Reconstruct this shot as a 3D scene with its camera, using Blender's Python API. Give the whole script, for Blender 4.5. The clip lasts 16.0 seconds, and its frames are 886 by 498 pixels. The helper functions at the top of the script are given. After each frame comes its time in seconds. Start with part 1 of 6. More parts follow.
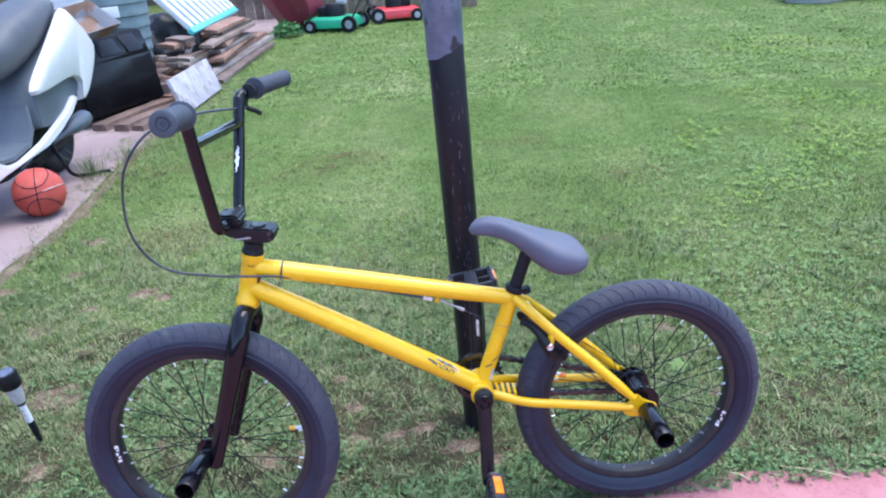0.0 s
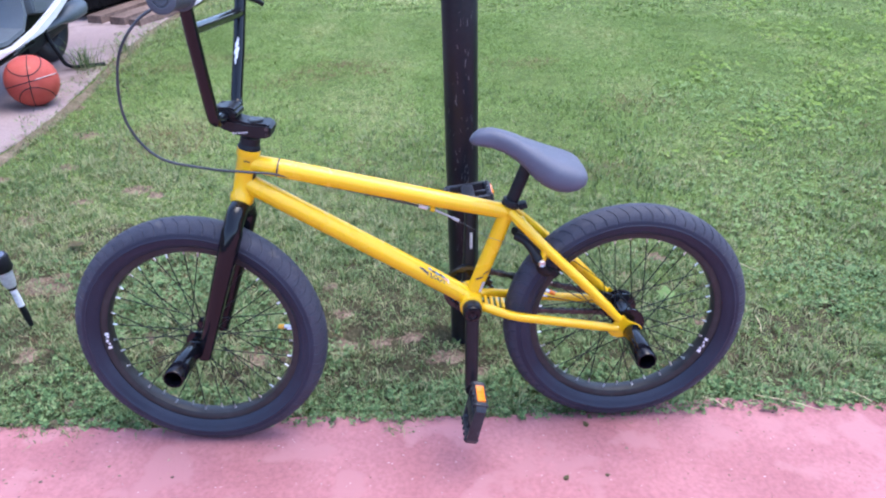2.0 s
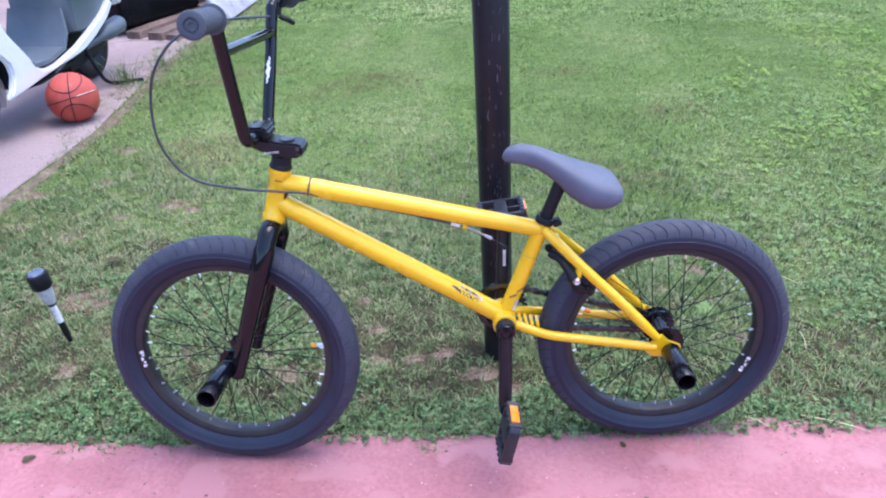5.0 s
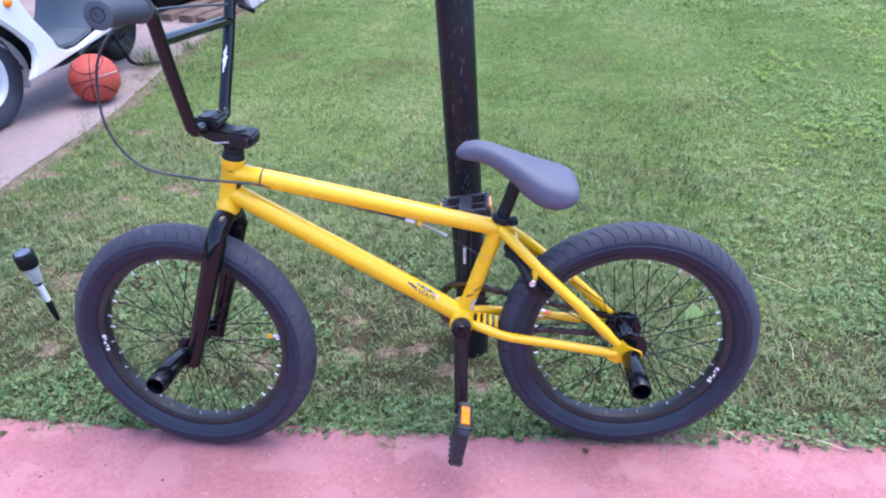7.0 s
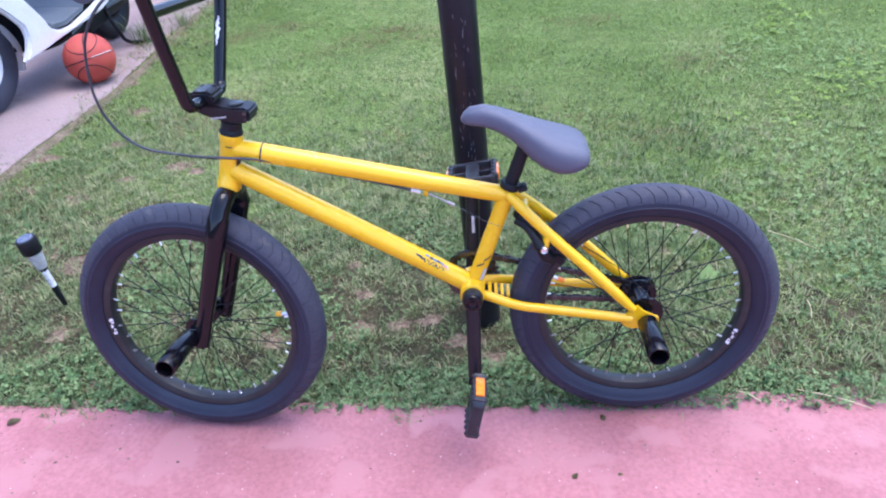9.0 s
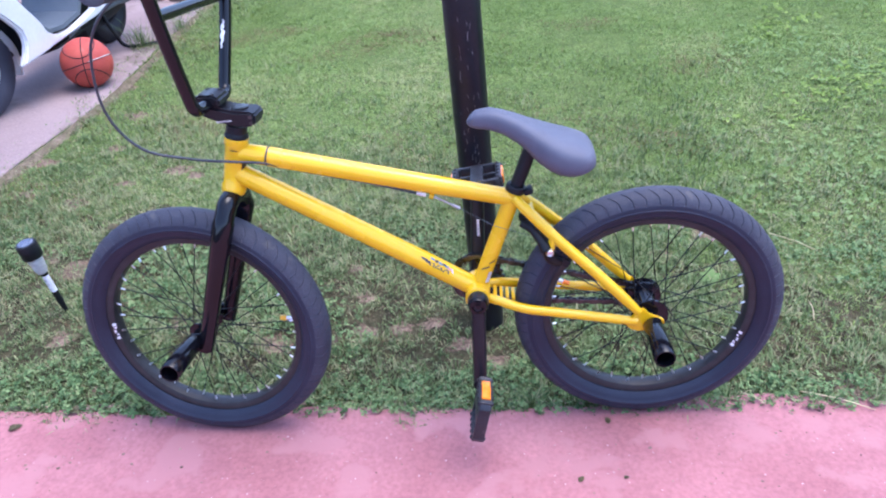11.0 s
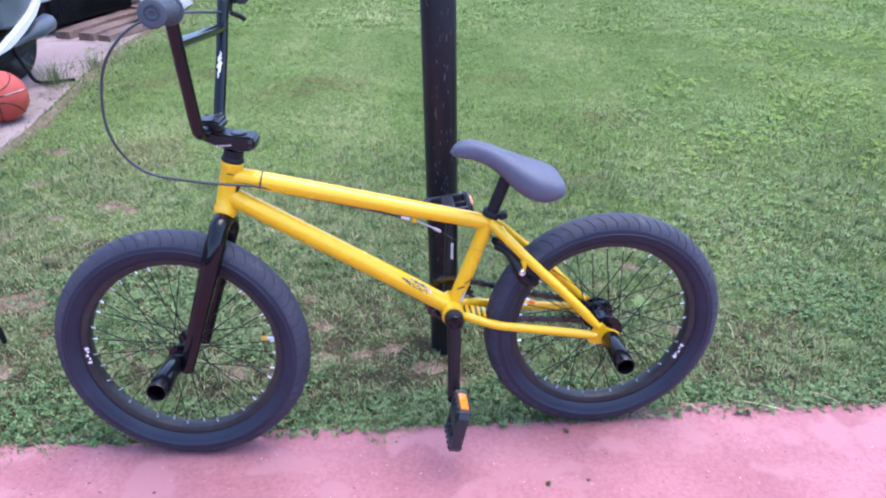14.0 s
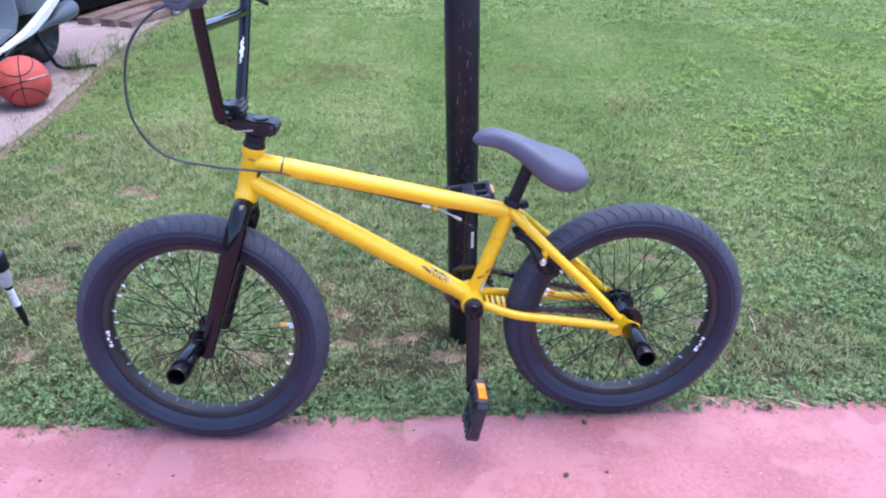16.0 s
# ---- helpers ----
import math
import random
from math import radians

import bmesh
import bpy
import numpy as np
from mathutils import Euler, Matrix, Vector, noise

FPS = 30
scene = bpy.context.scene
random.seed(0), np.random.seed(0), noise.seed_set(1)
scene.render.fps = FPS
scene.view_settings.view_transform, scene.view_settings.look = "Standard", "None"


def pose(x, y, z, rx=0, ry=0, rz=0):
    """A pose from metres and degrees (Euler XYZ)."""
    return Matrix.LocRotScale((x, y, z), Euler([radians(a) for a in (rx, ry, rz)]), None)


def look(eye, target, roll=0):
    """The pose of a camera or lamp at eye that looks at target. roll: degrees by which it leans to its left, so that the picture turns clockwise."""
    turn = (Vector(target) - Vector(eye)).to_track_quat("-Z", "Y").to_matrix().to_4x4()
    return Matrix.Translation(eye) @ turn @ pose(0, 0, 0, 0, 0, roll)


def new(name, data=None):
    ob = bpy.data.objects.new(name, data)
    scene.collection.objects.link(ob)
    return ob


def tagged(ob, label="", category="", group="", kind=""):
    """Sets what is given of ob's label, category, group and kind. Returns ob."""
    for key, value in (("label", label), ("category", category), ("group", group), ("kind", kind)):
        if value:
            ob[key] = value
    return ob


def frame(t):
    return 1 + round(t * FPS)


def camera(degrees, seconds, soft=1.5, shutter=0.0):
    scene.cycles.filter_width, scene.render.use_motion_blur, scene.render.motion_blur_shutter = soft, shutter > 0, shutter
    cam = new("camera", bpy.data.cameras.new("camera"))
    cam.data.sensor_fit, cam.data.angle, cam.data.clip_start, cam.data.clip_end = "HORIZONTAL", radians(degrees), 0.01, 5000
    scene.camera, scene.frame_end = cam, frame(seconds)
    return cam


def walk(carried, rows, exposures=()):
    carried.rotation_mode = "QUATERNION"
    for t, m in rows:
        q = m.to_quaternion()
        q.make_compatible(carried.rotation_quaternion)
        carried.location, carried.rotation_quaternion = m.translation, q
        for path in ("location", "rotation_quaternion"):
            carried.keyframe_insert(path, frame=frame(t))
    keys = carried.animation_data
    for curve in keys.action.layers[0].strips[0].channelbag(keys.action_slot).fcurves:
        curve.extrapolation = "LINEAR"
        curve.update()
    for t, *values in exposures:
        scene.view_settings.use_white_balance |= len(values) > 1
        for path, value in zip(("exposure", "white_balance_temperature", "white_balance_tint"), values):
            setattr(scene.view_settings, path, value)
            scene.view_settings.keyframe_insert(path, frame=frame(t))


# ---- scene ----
cam = camera(63.67, 16.0, soft=2.1)
PATH = [
    (0, (0.0339, 0.1552, 1.1998), (-0.0516, 1.9740, 0.3723), -4.00),
    (0.5, (0.0403, 0.1319, 1.1876), (-0.0127, 1.9487, 0.3533), -3.96),
    (1, (0.0419, 0.1365, 1.1842), (-0.0079, 1.9115, 0.2640), -2.33),
    (1.5, (0.0370, 0.1488, 1.1740), (-0.0178, 1.8740, 0.1637), -0.61),
    (2, (0.0295, 0.1490, 1.1711), (-0.0425, 1.8701, 0.1549), -0.03),
    (2.5, (0.0166, 0.1567, 1.1679), (-0.0640, 1.8782, 0.1530), -0.38),
    (3, (0.0098, 0.1503, 1.1668), (-0.0919, 1.8748, 0.1588), -0.24),
    (3.5, (0.0071, 0.1389, 1.1677), (-0.1061, 1.8646, 0.1631), -0.17),
    (4, (0.0099, 0.1389, 1.1733), (-0.1085, 1.8672, 0.1738), -0.83),
    (4.2, (0.0067, 0.1417, 1.1780), (-0.1121, 1.8703, 0.1792), -0.80),
    (6.3, (0.1469, 0.2271, 1.1821), (-0.1593, 1.9161, 0.1557), -2.79),
    (6.5, (0.1694, 0.2250, 1.1820), (-0.1461, 1.9057, 0.1448), -2.40),
    (7, (0.1990, 0.2308, 1.1792), (-0.0881, 1.9221, 0.1511), -1.99),
    (7.5, (0.2035, 0.2397, 1.1762), (-0.0998, 1.9250, 0.1428), -3.20),
    (8, (0.2046, 0.2493, 1.1639), (-0.1150, 1.9047, 0.0880), -3.07),
    (8.5, (0.1990, 0.2586, 1.1676), (-0.1152, 1.9064, 0.0786), -4.28),
    (9, (0.1914, 0.2609, 1.1634), (-0.1122, 1.9025, 0.0620), -4.65),
    (11.5, (0.1554, 0.2568, 1.1637), (-0.1220, 1.9120, 0.0760), -4.45),
    (12, (0.1226, 0.2434, 1.1724), (-0.0622, 1.9172, 0.0935), -3.71),
    (12.5, (0.0606, 0.1938, 1.1668), (-0.0287, 1.8841, 0.1015), -1.56),
    (13, (0.0237, 0.1530, 1.1717), (0.0170, 1.8717, 0.1491), -0.22),
    (13.5, (0.0073, 0.1338, 1.1773), (0.0131, 1.8699, 0.1845), 0.40),
    (14, (0.0080, 0.1232, 1.1732), (0.0167, 1.8678, 0.1953), 0.70),
    (14.5, (0.0102, 0.1204, 1.1743), (0.0208, 1.8717, 0.2083), 0.51),
    (15, (0.0073, 0.1223, 1.1726), (0.0143, 1.8769, 0.2127), 0.86),
    (15.5, (0.0036, 0.1262, 1.1708), (-0.0073, 1.8793, 0.2084), 0.92),
    (16, (-0.0013, 0.1295, 1.1657), (-0.0363, 1.8598, 0.1633), 0.76),
]
walk(cam, [(t, look(eye, target, roll)) for t, eye, target, roll in PATH], [(0, 2.03, 5900, 9), (1.5, 2.07, 5950, 13), (4.5, 2.08, 5850, 15), (9, 2.08, 5820, 17), (13.5, 2.08, 5790, 18), (16, 2.08, 5850, 17)])

# ---- world, sun, exposure ----
world = bpy.data.worlds.new("sky")
scene.world = world
world.use_nodes = True
wn = world.node_tree.nodes
sky = wn.new("ShaderNodeTexSky")
sky.sky_type = "NISHITA"
sky.sun_disc = False
sky.sun_elevation = radians(75)
sky.sun_rotation = radians(70)
sky.air_density, sky.dust_density, sky.ozone_density = 0.9, 1.6, 1.3
wn["Background"].inputs["Strength"].default_value = 0.15
world.node_tree.links.new(sky.outputs["Color"], wn["Background"].inputs["Color"])
sun = new("sun", bpy.data.lights.new("sun", "SUN"))
sun.data.energy, sun.data.angle, sun.data.color = 0.7, radians(45), (1.0, 0.93, 0.84)
sun.matrix_world = look((1.71, 2.05, 6.0), (0.2, 1.5, 0.0))


# ---- node materials ----
def mat(name, c1, c2=None, scale=8.0, rough=0.6, metal=0.0, bump=0.0, bscale=60.0, rvar=0.1, coat=0.0, fine=0.15,
        spec=0.5, worn=None, wscale=14.0, wcut=0.62, rand=0.0, island=0.0):
    """Principled material: two colours mixed by a coarse noise, a fine grain, roughness that varies, bump,
    and an optional worn colour in patches."""
    m = bpy.data.materials.new(name)
    m.use_nodes = True
    N, L = m.node_tree.nodes, m.node_tree.links
    p = N["Principled BSDF"]
    tc = N.new("ShaderNodeTexCoord")
    n1 = N.new("ShaderNodeTexNoise")
    n1.inputs["Scale"].default_value, n1.inputs["Detail"].default_value = scale, 4.0
    n2 = N.new("ShaderNodeTexNoise")
    n2.inputs["Scale"].default_value, n2.inputs["Detail"].default_value = bscale, 3.0
    L.new(tc.outputs["Object"], n1.inputs["Vector"])
    L.new(tc.outputs["Object"], n2.inputs["Vector"])
    ramp = N.new("ShaderNodeValToRGB")
    ramp.color_ramp.elements[0].position, ramp.color_ramp.elements[1].position = 0.32, 0.68
    ramp.color_ramp.elements[0].color = (*c1, 1)
    ramp.color_ramp.elements[1].color = (*(c2 or tuple(min(1, v * 1.25) for v in c1)), 1)
    L.new(n1.outputs["Fac"], ramp.inputs["Fac"])
    col = ramp.outputs["Color"]
    grain = N.new("ShaderNodeMapRange")
    grain.inputs["From Min"].default_value, grain.inputs["From Max"].default_value = 0.3, 0.7
    grain.inputs["To Min"].default_value, grain.inputs["To Max"].default_value = 1 - fine, 1 + fine
    L.new(n2.outputs["Fac"], grain.inputs["Value"])
    hsv = N.new("ShaderNodeHueSaturation")
    L.new(col, hsv.inputs["Color"])
    L.new(grain.outputs["Result"], hsv.inputs["Value"])
    col = hsv.outputs["Color"]
    if rand or island:
        src = N.new("ShaderNodeObjectInfo") if rand else N.new("ShaderNodeNewGeometry")
        mr = N.new("ShaderNodeMapRange")
        k = rand or island
        mr.inputs["To Min"].default_value, mr.inputs["To Max"].default_value = 1 - k, 1 + k
        L.new(src.outputs["Random" if rand else "Random Per Island"], mr.inputs["Value"])
        h2 = N.new("ShaderNodeHueSaturation")
        L.new(col, h2.inputs["Color"])
        L.new(mr.outputs["Result"], h2.inputs["Value"])
        col = h2.outputs["Color"]
    if worn:
        n3 = N.new("ShaderNodeTexNoise")
        n3.inputs["Scale"].default_value, n3.inputs["Detail"].default_value = wscale, 6.0
        L.new(tc.outputs["Object"], n3.inputs["Vector"])
        r3 = N.new("ShaderNodeMapRange")
        r3.inputs["From Min"].default_value, r3.inputs["From Max"].default_value = wcut, wcut + 0.06
        L.new(n3.outputs["Fac"], r3.inputs["Value"])
        mx = N.new("ShaderNodeMix")
        mx.data_type = "RGBA"
        L.new(r3.outputs["Result"], mx.inputs["Factor"])
        L.new(col, mx.inputs["A"])
        mx.inputs["B"].default_value = (*worn, 1)
        col = mx.outputs["Result"]
    L.new(col, p.inputs["Base Color"])
    rr = N.new("ShaderNodeMapRange")
    rr.inputs["To Min"].default_value, rr.inputs["To Max"].default_value = max(0.02, rough - rvar), min(1, rough + rvar)
    L.new(n1.outputs["Fac"], rr.inputs["Value"])
    L.new(rr.outputs["Result"], p.inputs["Roughness"])
    p.inputs["Metallic"].default_value = metal
    p.inputs["Coat Weight"].default_value = coat
    p.inputs["Coat Roughness"].default_value = 0.08
    p.inputs["Specular IOR Level"].default_value = spec
    if bump:
        b = N.new("ShaderNodeBump")
        b.inputs["Strength"].default_value, b.inputs["Distance"].default_value = min(1.0, bump), 0.004
        L.new(n2.outputs["Fac"], b.inputs["Height"])
        L.new(b.outputs["Normal"], p.inputs["Normal"])
    return m


AMBER = mat("amber_plastic", (0.9, 0.42, 0.02), (1.0, 0.5, 0.04), 80, 0.3, coat=0.5)
YELLOW = mat("yellow_paint", (0.79, 0.455, 0.003), (0.83, 0.490, 0.005), 6, 0.26, bump=0.02, bscale=300, coat=0.4, spec=0.4, fine=0.03)
BLACK_GLOSS = mat("black_gloss_paint", (0.0035, 0.0035, 0.0055), (0.0055, 0.0055, 0.0085), 9, 0.12, rvar=0.04, spec=0.36, fine=0.1, bscale=200)
RIM_BLACK = mat("black_anodised_rim", (0.022, 0.0215, 0.024), (0.034, 0.033, 0.035), 14, 0.36, spec=0.32)
BLACK_SATIN = mat("black_satin_paint", (0.007, 0.007, 0.010), (0.012, 0.012, 0.016), 20, 0.36, rvar=0.05, spec=0.34, fine=0.1)
BLACK_MATT = mat("black_matt", (0.005, 0.0055, 0.0075), (0.010, 0.011, 0.0145), 14, 0.5, spec=0.27, bump=0.1, bscale=300)
RUBBER = mat("tyre_tread_rubber", (0.034, 0.036, 0.054), (0.052, 0.054, 0.074), 12, 0.6, bump=0.3, bscale=420, fine=0.2, spec=0.3, worn=(0.072, 0.070, 0.078), wscale=30, wcut=0.64)
SIDEWALL = mat("tyre_sidewall_rubber", (0.017, 0.021, 0.037), (0.025, 0.030, 0.050), 10, 0.42, bump=0.12, bscale=500, spec=0.28)
PEDAL_PLASTIC = mat("moulded_pedal_plastic", (0.014, 0.015, 0.021), (0.026, 0.028, 0.036), 30, 0.42, spec=0.45, bump=0.15, bscale=300, worn=(0.055, 0.055, 0.065), wscale=60, wcut=0.66)
CABLE = mat("cable_housing", (0.030, 0.034, 0.046), (0.045, 0.050, 0.064), 30, 0.35)
GRIP = mat("grip_rubber", (0.036, 0.043, 0.060), (0.050, 0.058, 0.078), 30, 0.6, bump=0.2, bscale=500)
SADDLE = mat("saddle_cover", (0.075, 0.078, 0.112), (0.094, 0.098, 0.137), 18, 0.5, bump=0.3, bscale=900, fine=0.2)
CHROME = mat("bare_metal", (0.75, 0.75, 0.76), (0.85, 0.85, 0.86), 40, 0.3, metal=1.0)
STEEL_DARK = mat("dark_steel", (0.06, 0.06, 0.062), (0.12, 0.12, 0.12), 60, 0.35, metal=1.0)
ORANGE = mat("orange_reflector", (0.9, 0.2, 0.01), (1.0, 0.28, 0.02), 80, 0.25, coat=0.6)
WHITE_PRINT = mat("white_print", (0.7, 0.7, 0.72), (0.8, 0.8, 0.82), 40, 0.5)
GREY_METAL = mat("dull_steel", (0.38, 0.38, 0.40), (0.5, 0.5, 0.52), 60, 0.4, metal=1.0)
WIRE = mat("steel_wire", (0.10, 0.10, 0.11), (0.18, 0.18, 0.19), 60, 0.4, metal=1.0)
DARK_PRINT = mat("dark_print", (0.02, 0.018, 0.02), (0.03, 0.028, 0.03), 40, 0.45)
BLUE_PRINT = mat("blue_print", (0.06, 0.13, 0.16), (0.14, 0.22, 0.24), 40, 0.45)
GREY_PRINT = mat("grey_print", (0.45, 0.45, 0.47), (0.55, 0.55, 0.57), 40, 0.4)


# ---- mesh helpers ----
def part(name, bm, material, parent=None, label="", m=None, smooth=True):
    """Links a bmesh as one mesh object under a thing or a part."""
    me = bpy.data.meshes.new(name)
    bm.normal_update()
    bm.to_mesh(me)
    bm.free()
    if smooth:
        me.polygons.foreach_set("use_smooth", [True] * len(me.polygons))
        me.set_sharp_from_angle(angle=radians(40))
    me.materials.append(material)
    ob = new(name, me)
    if parent:
        ob.parent = parent
    if m is not None:
        ob.matrix_basis = m
    if label:
        ob["label"] = label
    return ob


def again(ob, m, parent=None):
    """One more object on the same mesh."""
    o = bpy.data.objects.new(ob.name, ob.data)
    scene.collection.objects.link(o)
    o.parent = parent or ob.parent
    o.matrix_basis = m
    return o


def thing(name, label, category, m=None, group="", kind=""):
    ob = new(name)
    ob.empty_display_size = 0.05
    if m is not None:
        ob.matrix_basis = m
    return tagged(ob, label, category, group, kind)


def curve_pts(pts, n=6):
    """A smooth line through the points."""
    P = [Vector(p) for p in pts]
    P = [2 * P[0] - P[1]] + P + [2 * P[-1] - P[-2]]
    out = []
    for i in range(1, len(P) - 2):
        a, b, c, d = P[i - 1:i + 3]
        for k in range(n):
            t = k / n
            out.append(0.5 * ((2 * b) + (c - a) * t + (2 * a - 5 * b + 4 * c - d) * t * t + (3 * b - a - 3 * c + d) * t ** 3))
    return out + [P[-2]]


def tube(bm, pts, r, seg=14, cap=True, flat=1.0, up=None):
    """A tube along the points; r may be one radius or one for each point."""
    P = [Vector(p) for p in pts]
    R = r if isinstance(r, (list, tuple)) else [r] * len(P)
    if isinstance(r, (list, tuple)) and len(r) != len(P):
        R = [r[0] + (r[-1] - r[0]) * i / (len(P) - 1) for i in range(len(P))]
    rings = []
    side = None
    for i, p in enumerate(P):
        d = (P[min(i + 1, len(P) - 1)] - P[max(i - 1, 0)]).normalized()
        if side is None:
            side = d.cross(Vector(up) if up else (Vector((0, 0, 1)) if abs(d.z) < 0.9 else Vector((0, 1, 0)))).normalized()
        else:
            side = (side - d * side.dot(d)).normalized()
        top = d.cross(side)
        rings.append([bm.verts.new(p + R[i] * (math.cos(a) * side + flat * math.sin(a) * top))
                      for a in (2 * math.pi * k / seg for k in range(seg))])
    for a, b in zip(rings, rings[1:]):
        for k in range(seg):
            bm.faces.new((a[k], b[k], b[(k + 1) % seg], a[(k + 1) % seg]))
    if cap:
        bm.faces.new(rings[0])
        bm.faces.new(rings[-1][::-1])
    return bm


def lathe(bm, profile, seg=32, m=None, closed=False):
    """Turns (radius, height) points about the z axis, then moves them by m."""
    m = m or Matrix()
    rings = []
    for k in range(seg):
        a = 2 * math.pi * k / seg
        rings.append([bm.verts.new(m @ Vector((r * math.cos(a), r * math.sin(a), z))) for r, z in profile])
    n = len(profile)
    for k in range(seg):
        a, b = rings[k], rings[(k + 1) % seg]
        for i in range(n if closed else n - 1):
            j = (i + 1) % n
            if profile[i][0] < 1e-6 and profile[j][0] < 1e-6:
                continue
            bm.faces.new((a[i], b[i], b[j], a[j]))
    bmesh.ops.remove_doubles(bm, verts=bm.verts, dist=1e-6)
    bmesh.ops.recalc_face_normals(bm, faces=bm.faces)
    return bm


def box(bm, size, m=None, bevel=0.0, seg=2):
    m = m or Matrix()
    got = bmesh.ops.create_cube(bm, size=1.0, matrix=m @ Matrix.Diagonal((*size, 1)))
    if bevel:
        edges = list({e for v in got["verts"] for e in v.link_edges})
        bmesh.ops.bevel(bm, geom=edges, offset=bevel, segments=seg, affect="EDGES", profile=0.6)
    return bm


def loft(bm, rings, cap=True, loop=True):
    """Skins rings of points."""
    V = [[bm.verts.new(p) for p in ring] for ring in rings]
    n = len(V[0])
    for a, b in zip(V, V[1:]):
        for k in range(n if loop else n - 1):
            bm.faces.new((a[k], a[(k + 1) % n], b[(k + 1) % n], b[k]))
    if cap and loop:
        bm.faces.new(V[0][::-1])
        bm.faces.new(V[-1])
    bmesh.ops.recalc_face_normals(bm, faces=bm.faces)
    return bm


def prism(bm, outline, thick, m=None, bevel=0.0):
    """An outline in the xy plane, thick along z, centred."""
    m = m or Matrix()
    a = [bm.verts.new(m @ Vector((x, y, -thick / 2))) for x, y in outline]
    b = [bm.verts.new(m @ Vector((x, y, thick / 2))) for x, y in outline]
    n = len(outline)
    faces = [bm.faces.new(a[::-1]), bm.faces.new(b)]
    for k in range(n):
        faces.append(bm.faces.new((a[k], a[(k + 1) % n], b[(k + 1) % n], b[k])))
    bmesh.ops.recalc_face_normals(bm, faces=faces)
    if bevel:
        bmesh.ops.bevel(bm, geom=list({e for f in faces for e in f.edges}), offset=bevel, segments=2, affect="EDGES")
    return bm


def axis_to(a, b):
    """The pose whose z axis runs from a to b."""
    a, b = Vector(a), Vector(b)
    q = (b - a).to_track_quat("Z", "Y")
    return Matrix.Translation(a) @ q.to_matrix().to_4x4()

# ---- ground, pavement, driveway ----
EDGE = lambda x: 1.392 + 0.082 * x            # near edge of the lawn along the painted path
SIDE = lambda y: -1.72 - 0.085 * y + 0.03 * math.sin(y * 2.3)            # lawn's edge along the driveway
GROUND_Z = -0.018
SOIL = mat("lawn_soil", (0.070, 0.104, 0.030), (0.118, 0.152, 0.048), 9.0, 0.95, spec=0.1, bump=0.9, bscale=70, fine=0.4)
BARE_SOIL = mat("bare_soil", (0.105, 0.070, 0.046), (0.215, 0.150, 0.108), 22.0, 0.95, bump=1.0, bscale=110, fine=0.5, spec=0.15)
PAINTED = mat("red_painted_concrete", (0.300, 0.110, 0.118), (0.388, 0.163, 0.172), 4.5, 0.85, bump=0.35, bscale=110, fine=0.13, worn=(0.380, 0.165, 0.173), wscale=7, wcut=0.54)
CONCRETE = mat("driveway_concrete", (0.235, 0.172, 0.166), (0.32, 0.245, 0.236), 1.6, 0.9, bump=0.4, bscale=120, fine=0.12, spec=0.15, worn=(0.215, 0.16, 0.145), wscale=3.2, wcut=0.58)

bm = bmesh.new()
bm.faces.new([bm.verts.new((x, y, GROUND_Z)) for x, y in ((-400, -400), (400, -400), (400, 900), (-400, 900))])
UNSEEN_WALL = mat("house_wall_boards", (0.10, 0.095, 0.095), (0.15, 0.145, 0.14), 2.0, 0.9, bump=0.3, bscale=80)
UNSEEN_FENCE = mat("dark_board_fence", (0.10, 0.085, 0.07), (0.16, 0.135, 0.11), 3.0, 0.9, bump=0.3, bscale=50)
tagged(part("ground", bm, SOIL), "bare brown and mossy soil under the lawn", "ground", kind="structure")


def edge_slab(name, inner, outer, z, material, label, category):
    """A slab between a wavy edge and a straight far edge, with a worn rounded arris."""
    bm = bmesh.new()
    prof = [(0.0, -0.1), (0.0, z - 0.008), (0.006, z - 0.002), (0.02, z)]
    rows = []
    for p, q in zip(inner, outer):
        p, q = Vector((*p, 0)), Vector((*q, 0))
        d = (q - p).normalized()
        rows.append([bm.verts.new(p + d * a + Vector((0, 0, h))) for a, h in prof] + [bm.verts.new(q + Vector((0, 0, z))), bm.verts.new(q + Vector((0, 0, -0.1)))])
    for a, b in zip(rows, rows[1:]):
        for k in range(len(a) - 1):
            bm.faces.new((a[k], a[k + 1], b[k + 1], b[k]))
    bmesh.ops.recalc_face_normals(bm, faces=bm.faces)
    return tagged(part(name, bm, material), label, category, kind="structure")


# unseen walls added on all sides to keep low sky out of reflections
for nm, size, m, mt, lab in (("wall_house", (24.0, 0.3, 1.1), pose(0, -3.6, 0.50), UNSEEN_WALL, "unseen plain wall added at the path's outer edge to block low sky"),
                              ("wall_east", (0.2, 22.0, 2.2), pose(11.5, 6.0, 1.05), UNSEEN_FENCE, "unseen plain dark fence added to block low sky"), ("wall_west", (0.2, 22.0, 2.2), pose(-7.2, 6.0, 1.05), UNSEEN_FENCE, "unseen plain dark fence added to block low sky"),
                              ("wall_north", (22.0, 0.2, 2.2), pose(2.0, 16.6, 1.05), UNSEEN_FENCE, "unseen plain dark fence added to block low sky")):
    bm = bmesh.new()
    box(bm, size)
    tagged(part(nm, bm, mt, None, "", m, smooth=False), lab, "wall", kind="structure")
xs = [-6 + 0.05 * i for i in range(241)]
wob = lambda a, f: noise.noise(Vector((a * f, 3.3, 1.7)))
